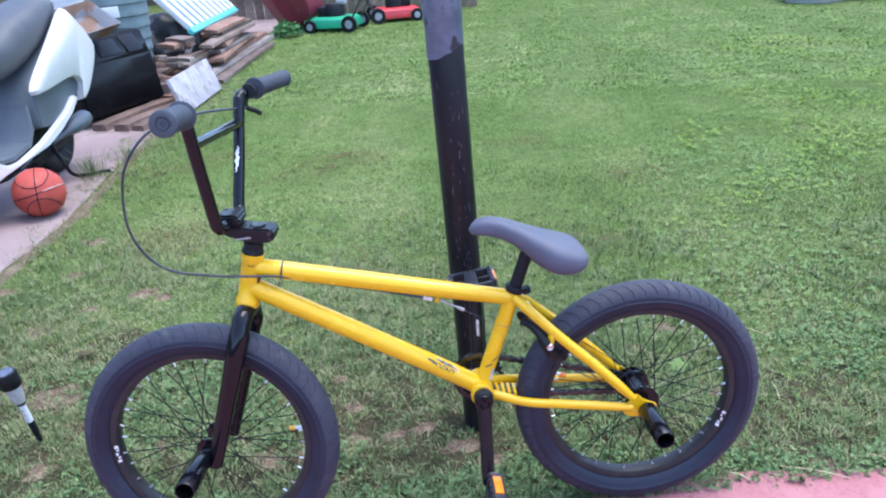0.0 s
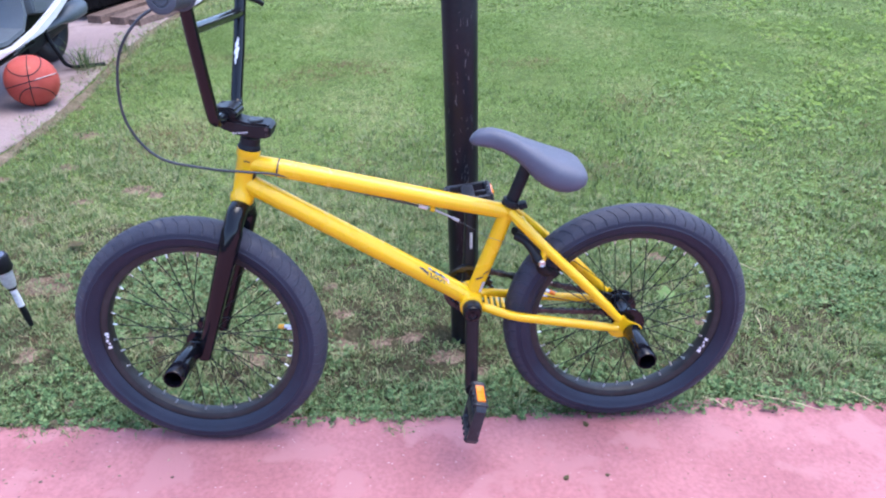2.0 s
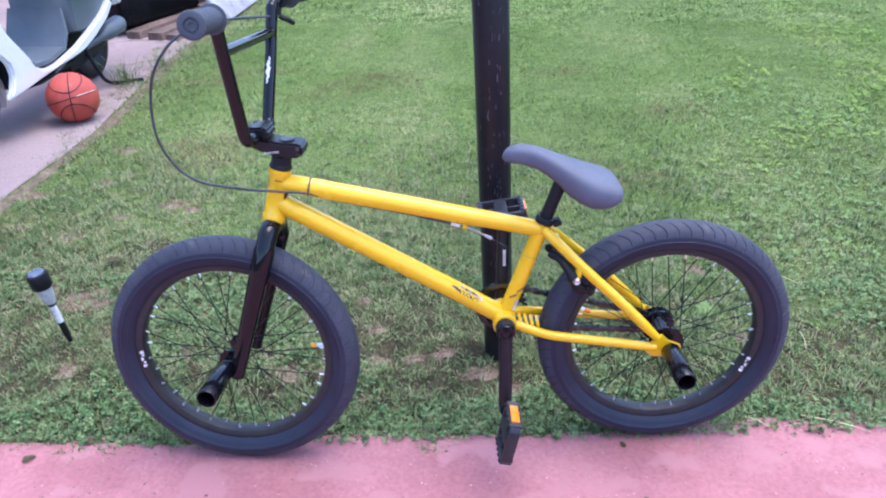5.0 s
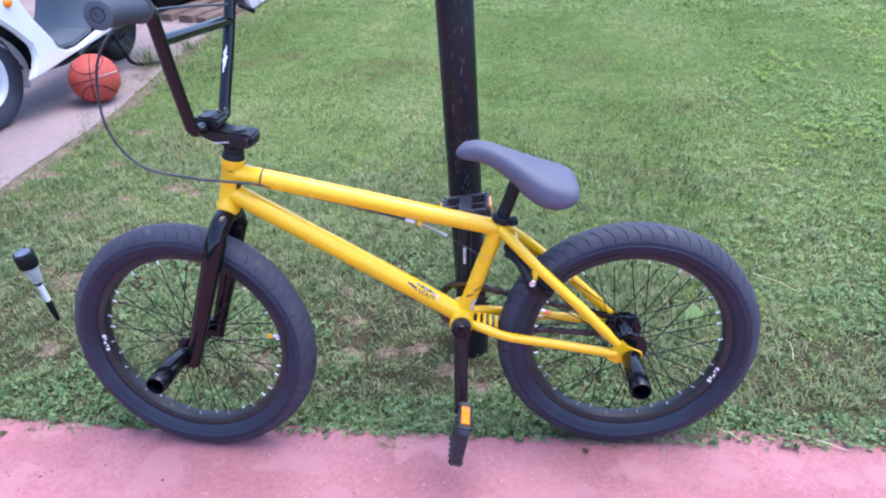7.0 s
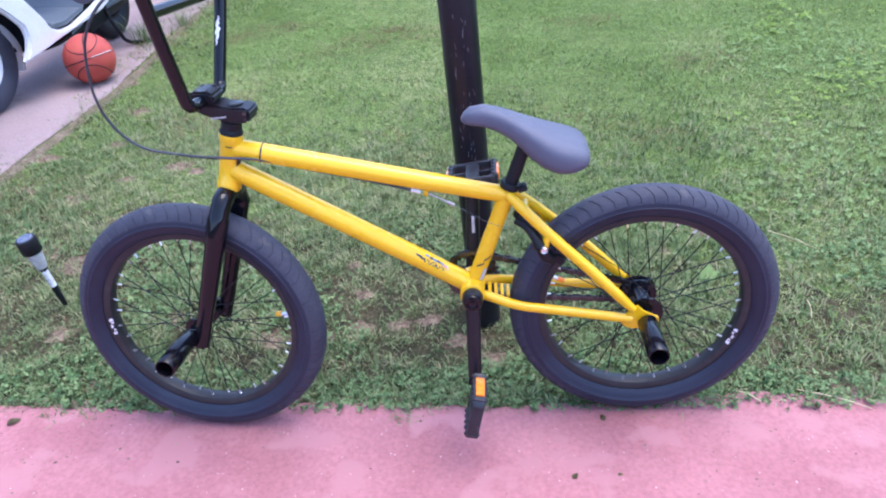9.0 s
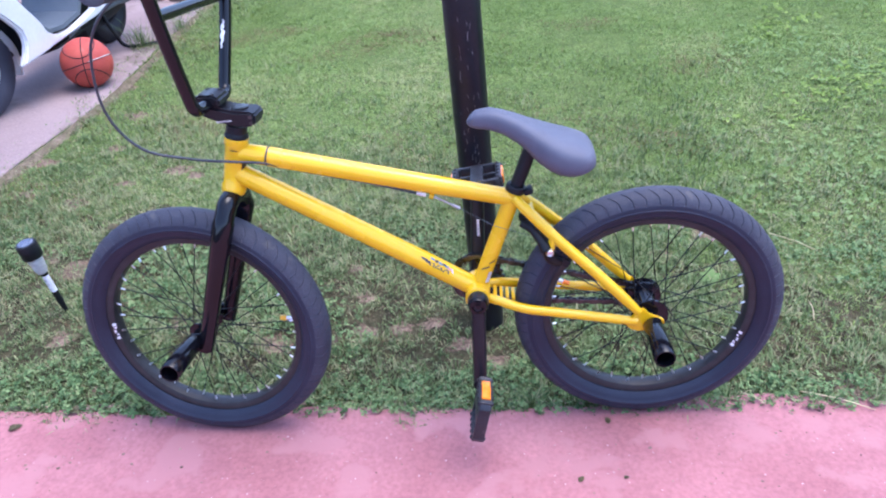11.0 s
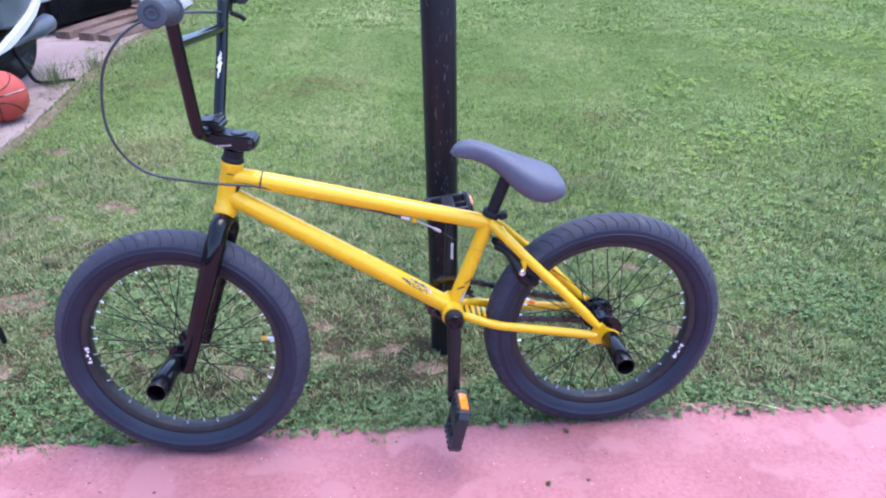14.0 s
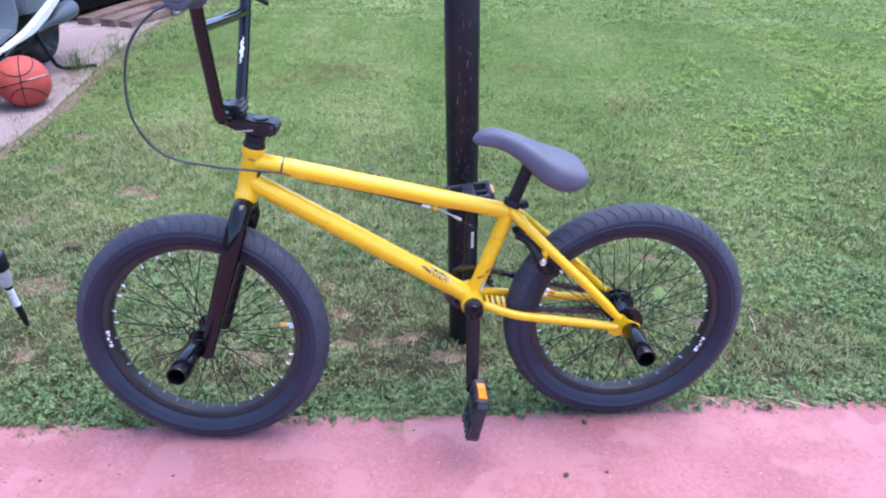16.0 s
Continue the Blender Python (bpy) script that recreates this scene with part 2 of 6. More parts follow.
edge_slab("pavement", [(x, EDGE(x) + 0.026 * math.exp(-((x - 0.58) / 0.2) ** 2) + 0.02 * wob(x, 2.6) + 0.012 * wob(x, 11)) for x in xs], [(x, -3.445) for x in xs], -0.006, PAINTED,
          "worn concrete path painted faded red", "pavement")
ys = [1.45 + 0.08 * i for i in range(160)]
edge_slab("driveway", [(SIDE(y) + 0.05 * wob(y, 1.1) + 0.02 * wob(y, 6), y) for y in ys], [(-7.0, y) for y in ys], -0.006, CONCRETE,
          "pale grey concrete driveway with dirt and stains", "driveway")


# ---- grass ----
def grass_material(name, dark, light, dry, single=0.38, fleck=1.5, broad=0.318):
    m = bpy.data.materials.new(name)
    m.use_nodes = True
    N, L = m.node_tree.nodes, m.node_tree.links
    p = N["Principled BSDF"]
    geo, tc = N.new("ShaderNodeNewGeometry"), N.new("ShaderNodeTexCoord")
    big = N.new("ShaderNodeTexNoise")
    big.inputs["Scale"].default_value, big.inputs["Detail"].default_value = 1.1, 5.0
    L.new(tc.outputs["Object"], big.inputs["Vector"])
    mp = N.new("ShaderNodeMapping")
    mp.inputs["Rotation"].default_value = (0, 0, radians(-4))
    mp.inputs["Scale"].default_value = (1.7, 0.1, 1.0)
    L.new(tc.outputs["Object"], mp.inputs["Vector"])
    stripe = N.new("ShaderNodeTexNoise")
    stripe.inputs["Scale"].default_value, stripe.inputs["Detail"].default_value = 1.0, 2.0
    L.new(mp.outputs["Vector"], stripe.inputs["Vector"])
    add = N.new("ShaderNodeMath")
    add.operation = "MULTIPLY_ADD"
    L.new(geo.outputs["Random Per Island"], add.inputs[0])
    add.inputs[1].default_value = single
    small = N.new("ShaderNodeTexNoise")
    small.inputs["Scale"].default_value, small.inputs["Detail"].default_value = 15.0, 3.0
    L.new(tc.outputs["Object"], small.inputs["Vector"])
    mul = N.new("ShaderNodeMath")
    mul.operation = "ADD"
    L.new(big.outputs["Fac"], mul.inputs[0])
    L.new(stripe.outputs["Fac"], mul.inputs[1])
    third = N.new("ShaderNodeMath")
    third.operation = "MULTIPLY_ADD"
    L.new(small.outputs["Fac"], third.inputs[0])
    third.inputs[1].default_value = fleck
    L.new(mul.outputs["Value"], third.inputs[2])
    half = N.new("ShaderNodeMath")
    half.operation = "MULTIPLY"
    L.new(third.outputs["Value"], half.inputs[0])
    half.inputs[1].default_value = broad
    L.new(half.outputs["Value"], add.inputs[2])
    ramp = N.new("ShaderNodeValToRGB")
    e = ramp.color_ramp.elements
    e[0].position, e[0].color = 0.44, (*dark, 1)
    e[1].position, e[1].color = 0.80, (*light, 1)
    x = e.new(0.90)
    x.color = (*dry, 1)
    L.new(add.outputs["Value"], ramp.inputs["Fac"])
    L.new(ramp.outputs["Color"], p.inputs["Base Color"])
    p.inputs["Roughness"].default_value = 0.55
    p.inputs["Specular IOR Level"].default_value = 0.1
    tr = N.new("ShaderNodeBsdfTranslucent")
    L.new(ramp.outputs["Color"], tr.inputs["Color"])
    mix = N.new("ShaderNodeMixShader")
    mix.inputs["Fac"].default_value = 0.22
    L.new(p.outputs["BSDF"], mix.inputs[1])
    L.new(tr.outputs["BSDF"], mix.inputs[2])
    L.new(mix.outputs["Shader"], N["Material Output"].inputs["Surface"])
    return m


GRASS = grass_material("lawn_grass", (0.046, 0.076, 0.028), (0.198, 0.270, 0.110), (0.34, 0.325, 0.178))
# far lawn: yellower sward, with stronger light also put into its colour
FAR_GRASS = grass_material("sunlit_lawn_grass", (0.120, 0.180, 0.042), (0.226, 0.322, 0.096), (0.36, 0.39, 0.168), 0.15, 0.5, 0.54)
CLOVER = grass_material("clover_leaves", (0.027, 0.058, 0.021), (0.142, 0.234, 0.090), (0.22, 0.30, 0.125), 0.5, 1.9, 0.262)
PALE_CLOVER = grass_material("pale_clover_leaves", (0.090, 0.150, 0.046), (0.190, 0.290, 0.096), (0.26, 0.35, 0.14), 0.3, 0.8, 0.45)

# bare patches in the turf: x, y, radius
BARE = [(-1.25, 2.55, 0.10), (-1.15, 2.52, 0.07), (-1.11, 1.57, 0.08), (-1.24, 1.90, 0.15), (-1.42, 1.94, 0.13), (-0.53, 1.59, 0.10), (-0.40, 1.60, 0.08), (-0.30, 1.65, 0.055), (-0.20, 1.66, 0.055), (-0.02, 1.61, 0.075),
        (-0.32, 1.79, 0.06), (-0.38, 1.93, 0.05), (-1.84, 2.62, 0.09), (0.84, 1.51, 0.07), (0.05, 1.55, 0.06), (-1.68, 3.10, 0.11), (0.63, 2.14, 0.07), (0.69, 1.79, 0.06), (-0.12, 1.69, 0.06), (0.50, 2.04, 0.06), (-1.40, 2.45, 0.07),
        (-0.82, 1.66, 0.06), (-0.89, 1.39, 0.06), (-1.52, 2.30, 0.10), (-1.75, 2.35, 0.10), (-1.60, 2.75, 0.08), (-1.95, 3.45, 0.12)]


for k, (bx, by, br) in enumerate(BARE):
    bm = bmesh.new()
    ring = []
    for j in range(22):
        a = 2 * math.pi * j / 22
        r = 0.58 * br * (0.95 + 0.8 * noise.noise(Vector((bx * 7 + math.cos(a) * 1.6, by * 7 + math.sin(a) * 1.6, k))))
        ring.append(bm.verts.new((r * math.cos(a), r * math.sin(a) / 1.3, 0.0005)))
    mid = bm.verts.new((0, 0, 0.004))
    for j in range(22):
        bm.faces.new((ring[j], ring[(j + 1) % 22], mid))
    tagged(part("soil_patch", bm, BARE_SOIL, None, "", pose(bx, by, GROUND_Z)), "bare reddish-brown soil showing through the turf", "soil", "soil patches")

# darker soil sheet that darkens the gaps in the thin turf along the path
DARK_SOIL = mat("damp_soil", (0.028, 0.028, 0.014), (0.075, 0.064, 0.034), 14.0, 0.95, bump=1.0, bscale=90, fine=0.4, spec=0.1)
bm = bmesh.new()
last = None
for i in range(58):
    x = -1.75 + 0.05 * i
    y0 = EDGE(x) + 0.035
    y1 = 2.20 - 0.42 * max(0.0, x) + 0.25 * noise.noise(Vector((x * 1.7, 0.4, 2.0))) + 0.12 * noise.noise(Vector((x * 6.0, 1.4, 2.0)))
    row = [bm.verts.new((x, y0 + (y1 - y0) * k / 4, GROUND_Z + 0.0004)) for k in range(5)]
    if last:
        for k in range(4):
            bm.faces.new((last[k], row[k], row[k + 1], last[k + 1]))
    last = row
tagged(part("ground", bm, DARK_SOIL), "dark soil under thin turf beside the path", "ground", kind="structure")


def blades(name, count, zone, h, w, seed, tri=3, lean=0.9, thin=0.5, material=GRASS, keep=None, clump=0, sig=0.012):
    """Many bent blades of grass as one mesh: a stem quad and a tip for the near ones, single triangles far off."""
    r = np.random.default_rng(seed)
    x0, x1, y0, y1 = zone
    x, y = r.uniform(x0, x1, count), r.uniform(y0, y1, count)
    out_a = r.uniform(0, 2 * np.pi, count)
    if clump:
        k = count // clump
        cx, cy = r.uniform(x0, x1, k), r.uniform(y0, y1, k)
        idx = r.integers(0, k, count)
        ox, oy = r.normal(0, sig, count), r.normal(0, sig, count)
        x, y, out_a = cx[idx] + ox, cy[idx] + oy, np.arctan2(oy, ox) + r.normal(0, 0.5, count)
    rag = 0.016 * np.sin(x * 9.0) + 0.016 * np.sin(x * 23.0 + 1.0) + 0.011 * np.sin(x * 61.0) - 0.016 * np.exp(-((x + 0.93) / 0.09) ** 2)
    ok = (y > 1.392 + 0.082 * x + 0.026 * np.exp(-((x - 0.58) / 0.2) ** 2) + rag - 0.02 * r.random(count) ** 3 * 2) & (x > -1.72 - 0.085 * y + 0.03 * np.sin(y * 2.3) + 0.055 * np.sin(y * 6.1 + 1) + 0.04 * np.sin(y * 15.0) - 0.120 - 0.03 * r.random(count) ** 2)
    dens = 1 - thin * (0.5 + 0.5 * np.sin(x * 3.1 + 1.7 * np.sin(y * 2.3)) * np.sin(y * 3.7 + 1.3 * np.sin(x * 2.9)))
    for bx, by, br in BARE:
        d2 = ((x - bx) ** 2 + ((y - by) * 1.3) ** 2) / br ** 2
        dens *= 1 - 0.76 * np.exp(-(d2 / 0.5) ** 1.2)
    holes = np.sin(23 * x + 3 * np.sin(9 * y + 1)) * np.sin(21 * y + 3 * np.sin(11 * x)) + 0.6 * np.sin(51 * x + 4 * y) * np.sin(47 * y - 9 * x)
    dens *= 1 - 0.75 * thin * np.clip(holes * 1.4 - 0.1, 0, 1)
    ok &= r.random(count) < dens
    ok &= (x - 0.024) ** 2 + (y - 1.700) ** 2 > 0.040 ** 2
    if keep is not None:
        ok &= keep(x, y, r)
    x, y, out_a = x[ok], y[ok], out_a[ok]
    n = len(x)
    hh = h * r.uniform(0.45, 1.25, n) * (0.8 + 0.35 * np.sin(x * 5 + y * 3) * np.sin(y * 4.4 - x))
    ww = w * r.uniform(0.6, 1.3, n)
    b = out_a
    a = b + np.pi / 2 + r.normal(0, 0.3, n)
    ln = lean * r.uniform(0.15, 1.3, n) * hh
    z0 = np.full(n, GROUND_Z - 0.002)
    dx, dy = np.cos(a) * ww / 2, np.sin(a) * ww / 2
    ex, ey = np.cos(b) * ln, np.sin(b) * ln
    if tri == 3:
        v = np.stack([np.stack([x - dx, y - dy, z0], 1), np.stack([x + dx, y + dy, z0], 1),
                      np.stack([x + dx * .8 + ex * .35, y + dy * .8 + ey * .35, z0 + hh * .62], 1), np.stack([x - dx * .8 + ex * .35, y - dy * .8 + ey * .35, z0 + hh * .62], 1),
                      np.stack([x + ex, y + ey, z0 + hh * np.clip(1.05 - 0.45 * ln / hh, .5, 1)], 1)], 1).reshape(-1, 3)
        base = (np.arange(n) * 5)[:, None]
        loops = (base + np.array([0, 1, 2, 3, 3, 2, 4])).ravel()
        starts = ((np.arange(n) * 7)[:, None] + np.array([0, 4])).ravel()
        totals = np.tile([4, 3], n)
    else:
        v = np.stack([np.stack([x - dx, y - dy, z0], 1), np.stack([x + dx, y + dy, z0], 1),
                      np.stack([x + ex, y + ey, z0 + hh * np.clip(1.05 - 0.45 * ln / hh, .5, 1)], 1)], 1).reshape(-1, 3)
        loops, starts, totals = np.arange(3 * n), np.arange(n) * 3, np.full(n, 3)
    me = bpy.data.meshes.new(name)
    me.vertices.add(len(v))
    me.vertices.foreach_set("co", v.astype(np.float32).ravel())
    me.loops.add(len(loops))
    me.loops.foreach_set("vertex_index", loops.astype(np.int32))
    me.polygons.add(len(starts))
    me.polygons.foreach_set("loop_start", starts.astype(np.int32))
    me.polygons.foreach_set("loop_total", totals.astype(np.int32))
    me.update(calc_edges=True)
    me.validate()
    me.materials.append(material)
    return new(name, me)


fan = lambda x, y, r: np.abs(x - 0.25) < 1.05 + 0.78 * y
near_strip = lambda x, y, r: (y < 1.392 + 0.082 * x + 0.10 + 0.05 * np.sin(x * 5.3) + 0.03 * np.sin(x * 13.0)) & (np.abs(x) < 2.0)
tagged(blades("lawn_edge", 42000, (-1.9, 2.0, 1.2, 1.72), 0.034, 0.0034, 10, lean=1.0, thin=0.1, keep=near_strip, clump=9, sig=0.012), "lush taller grass along the painted path", "grass", kind="stuff")
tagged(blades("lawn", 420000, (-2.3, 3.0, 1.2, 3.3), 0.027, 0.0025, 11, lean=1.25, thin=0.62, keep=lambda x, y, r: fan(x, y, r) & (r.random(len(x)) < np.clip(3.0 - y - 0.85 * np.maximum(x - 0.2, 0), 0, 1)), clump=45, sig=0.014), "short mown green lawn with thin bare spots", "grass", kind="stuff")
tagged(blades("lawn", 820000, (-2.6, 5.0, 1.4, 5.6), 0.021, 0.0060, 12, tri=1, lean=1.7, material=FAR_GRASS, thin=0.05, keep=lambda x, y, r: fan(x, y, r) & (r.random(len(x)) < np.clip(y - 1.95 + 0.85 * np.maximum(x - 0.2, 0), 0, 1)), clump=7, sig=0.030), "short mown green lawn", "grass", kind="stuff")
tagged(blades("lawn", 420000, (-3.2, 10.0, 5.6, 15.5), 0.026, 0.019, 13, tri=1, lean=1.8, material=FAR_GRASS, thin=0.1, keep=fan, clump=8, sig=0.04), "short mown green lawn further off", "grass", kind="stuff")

tufted = lambda x, y, r: (np.abs(x - 0.1) < 1.9) & (r.random(len(x)) < np.clip(1.5 - 0.7 * (y - 1.39), 0.10, 1))
tagged(blades("grass_tufts", 120000, (-2.0, 2.0, 1.25, 3.8), 0.040, 0.0034, 31, lean=1.1, thin=0.3, keep=tufted, clump=22, sig=0.010), "small tufts of coarser grass standing above the turf", "grass", kind="stuff")
THATCH = mat("dry_thatch", (0.06, 0.045, 0.026), (0.17, 0.12, 0.072), 16.0, 0.9, island=0.35)
worn = lambda x, y, r: (np.abs(x - 0.25) < 1.05 + 0.78 * y) & (r.random(len(x)) < np.clip(1.25 - 0.55 * (y - 1.392 - 0.082 * x), 0.08, 1.0) * np.clip(0.45 + 0.7 * np.sin(x * 4.1 + 2.0 * np.sin(y * 3.3)) * np.sin(y * 5.2 + 1.1) + 0.5 * np.clip(2 * x - 1, 0, 1), 0.1, 1))
tagged(blades("dry_grass", 220000, (-2.0, 2.3, 1.2, 3.6), 0.021, 0.0028, 21, tri=1, lean=1.5, thin=0.0, material=THATCH, keep=worn, clump=12, sig=0.016), "dead brown thatch between the living grass", "grass", kind="stuff")
STRAW = mat("straw_grass", (0.135, 0.088, 0.050), (0.25, 0.168, 0.102), 16.0, 0.9, spec=0.1, island=0.3)
patchy = lambda x, y, r: fan(x, y, r) & (r.random(len(x)) < np.clip(1.6 * np.sin(x * 3.7 + 1.5 * np.sin(y * 2.1)) * np.sin(y * 4.3 + 1.2 * np.sin(x * 2.6) + 0.7) - 0.42 - 0.30 * (x + 1.0), 0.03, 0.9))
tagged(blades("dry_grass", 160000, (-2.2, 2.4, 1.6, 4.4), 0.030, 0.0034, 23, tri=1, lean=1.6, thin=0.0, material=STRAW, keep=patchy, clump=14, sig=0.02), "straw-coloured dead grass in patches of the lawn", "grass", kind="stuff")
side_edge = lambda x, y, r: x < SIDE_ARR(y) + 0.36 * r.random(len(x)) ** 1.4
SIDE_ARR = lambda y: -1.72 - 0.085 * y + 0.03 * np.sin(y * 2.3)
tagged(blades("lawn_edge", 70000, (-2.9, -1.1, 1.5, 7.0), 0.036, 0.0045, 24, lean=1.3, thin=0.4, keep=lambda x, y, r: x < SIDE_ARR(y) + 0.5 * r.random(len(x)) ** 1.2, clump=16, sig=0.020), "uneven grass straggling over the driveway's edge", "grass", kind="stuff")
tagged(blades("dry_grass", 34000, (-2.9, -1.3, 1.5, 6.5), 0.034, 0.0045, 22, tri=1, lean=1.3, thin=0.2, material=STRAW, keep=side_edge, clump=14, sig=0.02), "dry brown grass along the driveway's edge", "grass", kind="stuff")


def clover(name, count, zone, seed, size, keep, material=CLOVER):
    """Small round three-part leaves on the turf, one mesh."""
    r = np.random.default_rng(seed)
    x0, x1, y0, y1 = zone
    x, y = r.uniform(x0, x1, count), r.uniform(y0, y1, count)
    ok = (y > 1.392 + 0.082 * x - 0.03) & (x > -1.7 - 0.085 * y) & keep(x, y, r) & ((x ** 2 + (y - 1.70) ** 2) > 0.05 ** 2)
    x, y = x[ok], y[ok]
    verts, faces = [], []
    for i in range(len(x)):
        z, a0, s = GROUND_Z + r.uniform(0.010, 0.028), r.uniform(0, 6.28), size * r.uniform(0.6, 1.3)
        tx, ty = r.normal(0, 0.3, 2)
        for k in range(3):
            a = a0 + k * 2.09
            c, d = math.cos(a), math.sin(a)
            b = len(verts)
            for u, v in ((0, 0), (0.55, -0.42), (1.0, -0.22), (0.95, 0.2), (0.5, 0.42)):
                px, py = s * (u * c - v * d), s * (u * d + v * c)
                verts.append((x[i] + px, y[i] + py, z + px * tx + py * ty - 0.12 * s * abs(v)))
            faces.append(tuple(range(b, b + 5)))
    me = bpy.data.meshes.new(name)
    me.from_pydata(verts, [], faces)
    me.materials.append(material)
    return new(name, me)


patchy = lambda x, y, r: (np.sin(x * 4.3 + 2 * np.sin(y * 3.1)) * np.sin(y * 5.1 + 1.9 * np.sin(x * 2.2)) + 0.75 * r.random(len(x)) > 0.62) | ((y < 1.392 + 0.082 * x + 0.12 + 0.05 * np.sin(x * 5.3)) & (r.random(len(x)) < 0.9))
tagged(clover("clover", 22000, (-1.6, 1.9, 1.3, 2.2), 21, 0.0075, patchy), "low clover and broad-leaved weeds in the lawn", "weeds", kind="stuff")
right = lambda x, y, r: (np.abs(x - 0.25) < 1.0 + 0.75 * y) & (x > 0.15 * y + 0.35) & (np.sin(x * 2.7 + 2 * np.sin(y * 1.9)) * np.sin(y * 2.6 + 1.9 * np.sin(x * 1.4)) + 0.8 * r.random(len(x)) > 0.6)
tagged(clover("clover", 22000, (0.2, 5.2, 2.2, 7.0), 22, 0.010, right, PALE_CLOVER), "pale clover leaves among the grass", "weeds", kind="stuff")
WEED = grass_material("yellow_green_weeds", (0.10, 0.17, 0.026), (0.225, 0.335, 0.066), (0.30, 0.39, 0.10))
sunny = lambda x, y, r: (np.abs(x - 0.25) < 1.0 + 0.75 * y) & (x > 0.42 * y - 0.55) & (np.sin(x * 3.9 + 1.7 * np.sin(y * 2.7) + 1) * np.sin(y * 3.3 + 1.4 * np.sin(x * 2.1) + 2) + 0.9 * r.random(len(x)) > 0.7)
tagged(clover("lawn_weeds", 20000, (0.4, 5.4, 2.9, 7.5), 41, 0.013, sunny, WEED), "yellow-green broad-leaved weeds in patches of the lawn", "weeds", kind="stuff")
# dirt washed over the driveway's edge
bm = bmesh.new()
last = None
for i in range(130):
    y = 1.55 + 0.05 * i
    n1, n2 = noise.noise(Vector((y * 2.3, 5.0, 0.3))), noise.noise(Vector((y * 9.0, 2.0, 0.7)))
    x0 = SIDE(y) + 0.022 - 0.012 * max(0.0, n1) - 0.010 * n2
    row = [bm.verts.new((x0, y, -0.0055)), bm.verts.new((SIDE(y) + 0.030, y, -0.0035)), bm.verts.new((SIDE(y) + 0.07, y, GROUND_Z + 0.001))]
    if last:
        for k in range(2):
            bm.faces.new((last[k], row[k], row[k + 1], last[k + 1]))
    last = row
EDGE_DIRT = mat("dirt_and_moss", (0.095, 0.082, 0.045), (0.175, 0.135, 0.095), 14.0, 0.95, bump=0.9, bscale=90, fine=0.45, spec=0.1)
tagged(part("ground", bm, EDGE_DIRT), "brown dirt along the driveway's edge", "ground", kind="structure")

# ---- the pole ----
SLEEVE = mat("black_plastic_sleeve", (0.007, 0.007, 0.011), (0.013, 0.013, 0.019), 10, 0.34, spec=0.30, bump=0.08, bscale=150)
TAPE = mat("grey_duct_tape", (0.085, 0.108, 0.155), (0.155, 0.185, 0.245), 14, 0.32, metal=0.1, spec=0.4, bump=0.3, bscale=60, worn=(0.03, 0.033, 0.048), wscale=26, wcut=0.58)
GALV = mat("painted_steel_pole", (0.025, 0.024, 0.028), (0.05, 0.05, 0.055), 7, 0.45, worn=(0.3, 0.3, 0.33), wscale=18, wcut=0.56)
POLE_X, POLE_Y = 0.024, 1.700
pole = thing("pole", "black plastic-sleeved round pole with grey tape, leaning slightly in the lawn", "pole", pose(POLE_X, POLE_Y, 0.0, 4.47, -1.55, 0))
bm = bmesh.new()
lathe(bm, [(0.0, -0.3), (0.0368, -0.3), (0.0368, 0.3), (0.0372, 0.6), (0.0368, 0.995), (0.036, 0.997), (0.0, 0.997)], 32)
part("sleeve", bm, SLEEVE, pole, "black plastic sleeve with scuffs")
bm = bmesh.new()
lathe(bm, [(0.0, 0.9975), (0.0345, 0.9975), (0.0345, 2.6), (0.0, 2.6)], 28)
part("shaft", bm, GALV, pole, "dark chipped paint on steel pipe")
bm = bmesh.new()
rows = []
for k in range(49):
    a = 2 * math.pi * k / 48
    low = 0.974 + 0.015 * math.cos(a - 0.2) + 0.0012 * math.sin(7 * a)
    rows.append([bm.verts.new((r * math.cos(a), r * math.sin(a), z)) for r, z in ((0.0378, low), (0.0382, low + 0.008), (0.0378, 1.022 + 0.004 * math.sin(a)), (0.0388, 1.025 + 0.004 * math.sin(a)), (0.0386, 1.11 + 0.012 * math.sin(2 * a)))])
for a, b in zip(rows, rows[1:]):
    for k in range(4):
        bm.faces.new((a[k], b[k], b[k + 1], a[k + 1]))
bmesh.ops.remove_doubles(bm, verts=bm.verts, dist=1e-5)
bmesh.ops.solidify(bm, geom=bm.faces, thickness=0.001)
part("tape", bm, TAPE, pole, "wrinkled grey tape wound round the joint")
SCUFF = mat("pale_scuff", (0.07, 0.065, 0.075), (0.17, 0.155, 0.165), 90, 0.8)
rp = random.Random(12)
for k in range(70):
    bm = bmesh.new()
    a, z = math.radians(rp.gauss(-86, 20)), rp.uniform(0.28, 0.93)
    ln, wd, sl = rp.uniform(0.004, 0.020), rp.uniform(0.0004, 0.0014), rp.uniform(-0.25, 0.25)
    v = [bm.verts.new((0.0374 * math.cos(q), 0.0374 * math.sin(q), h)) for q, h in
         ((a - wd / 0.05, z), (a + wd / 0.05, z + 0.001), (a + (wd * 0.5 + sl * ln) / 0.037, z + ln), (a + (sl * ln - wd * 0.4) / 0.037, z + ln * 0.9))]
    bm.faces.new(v)
    part("scuff", bm, SCUFF, pole)

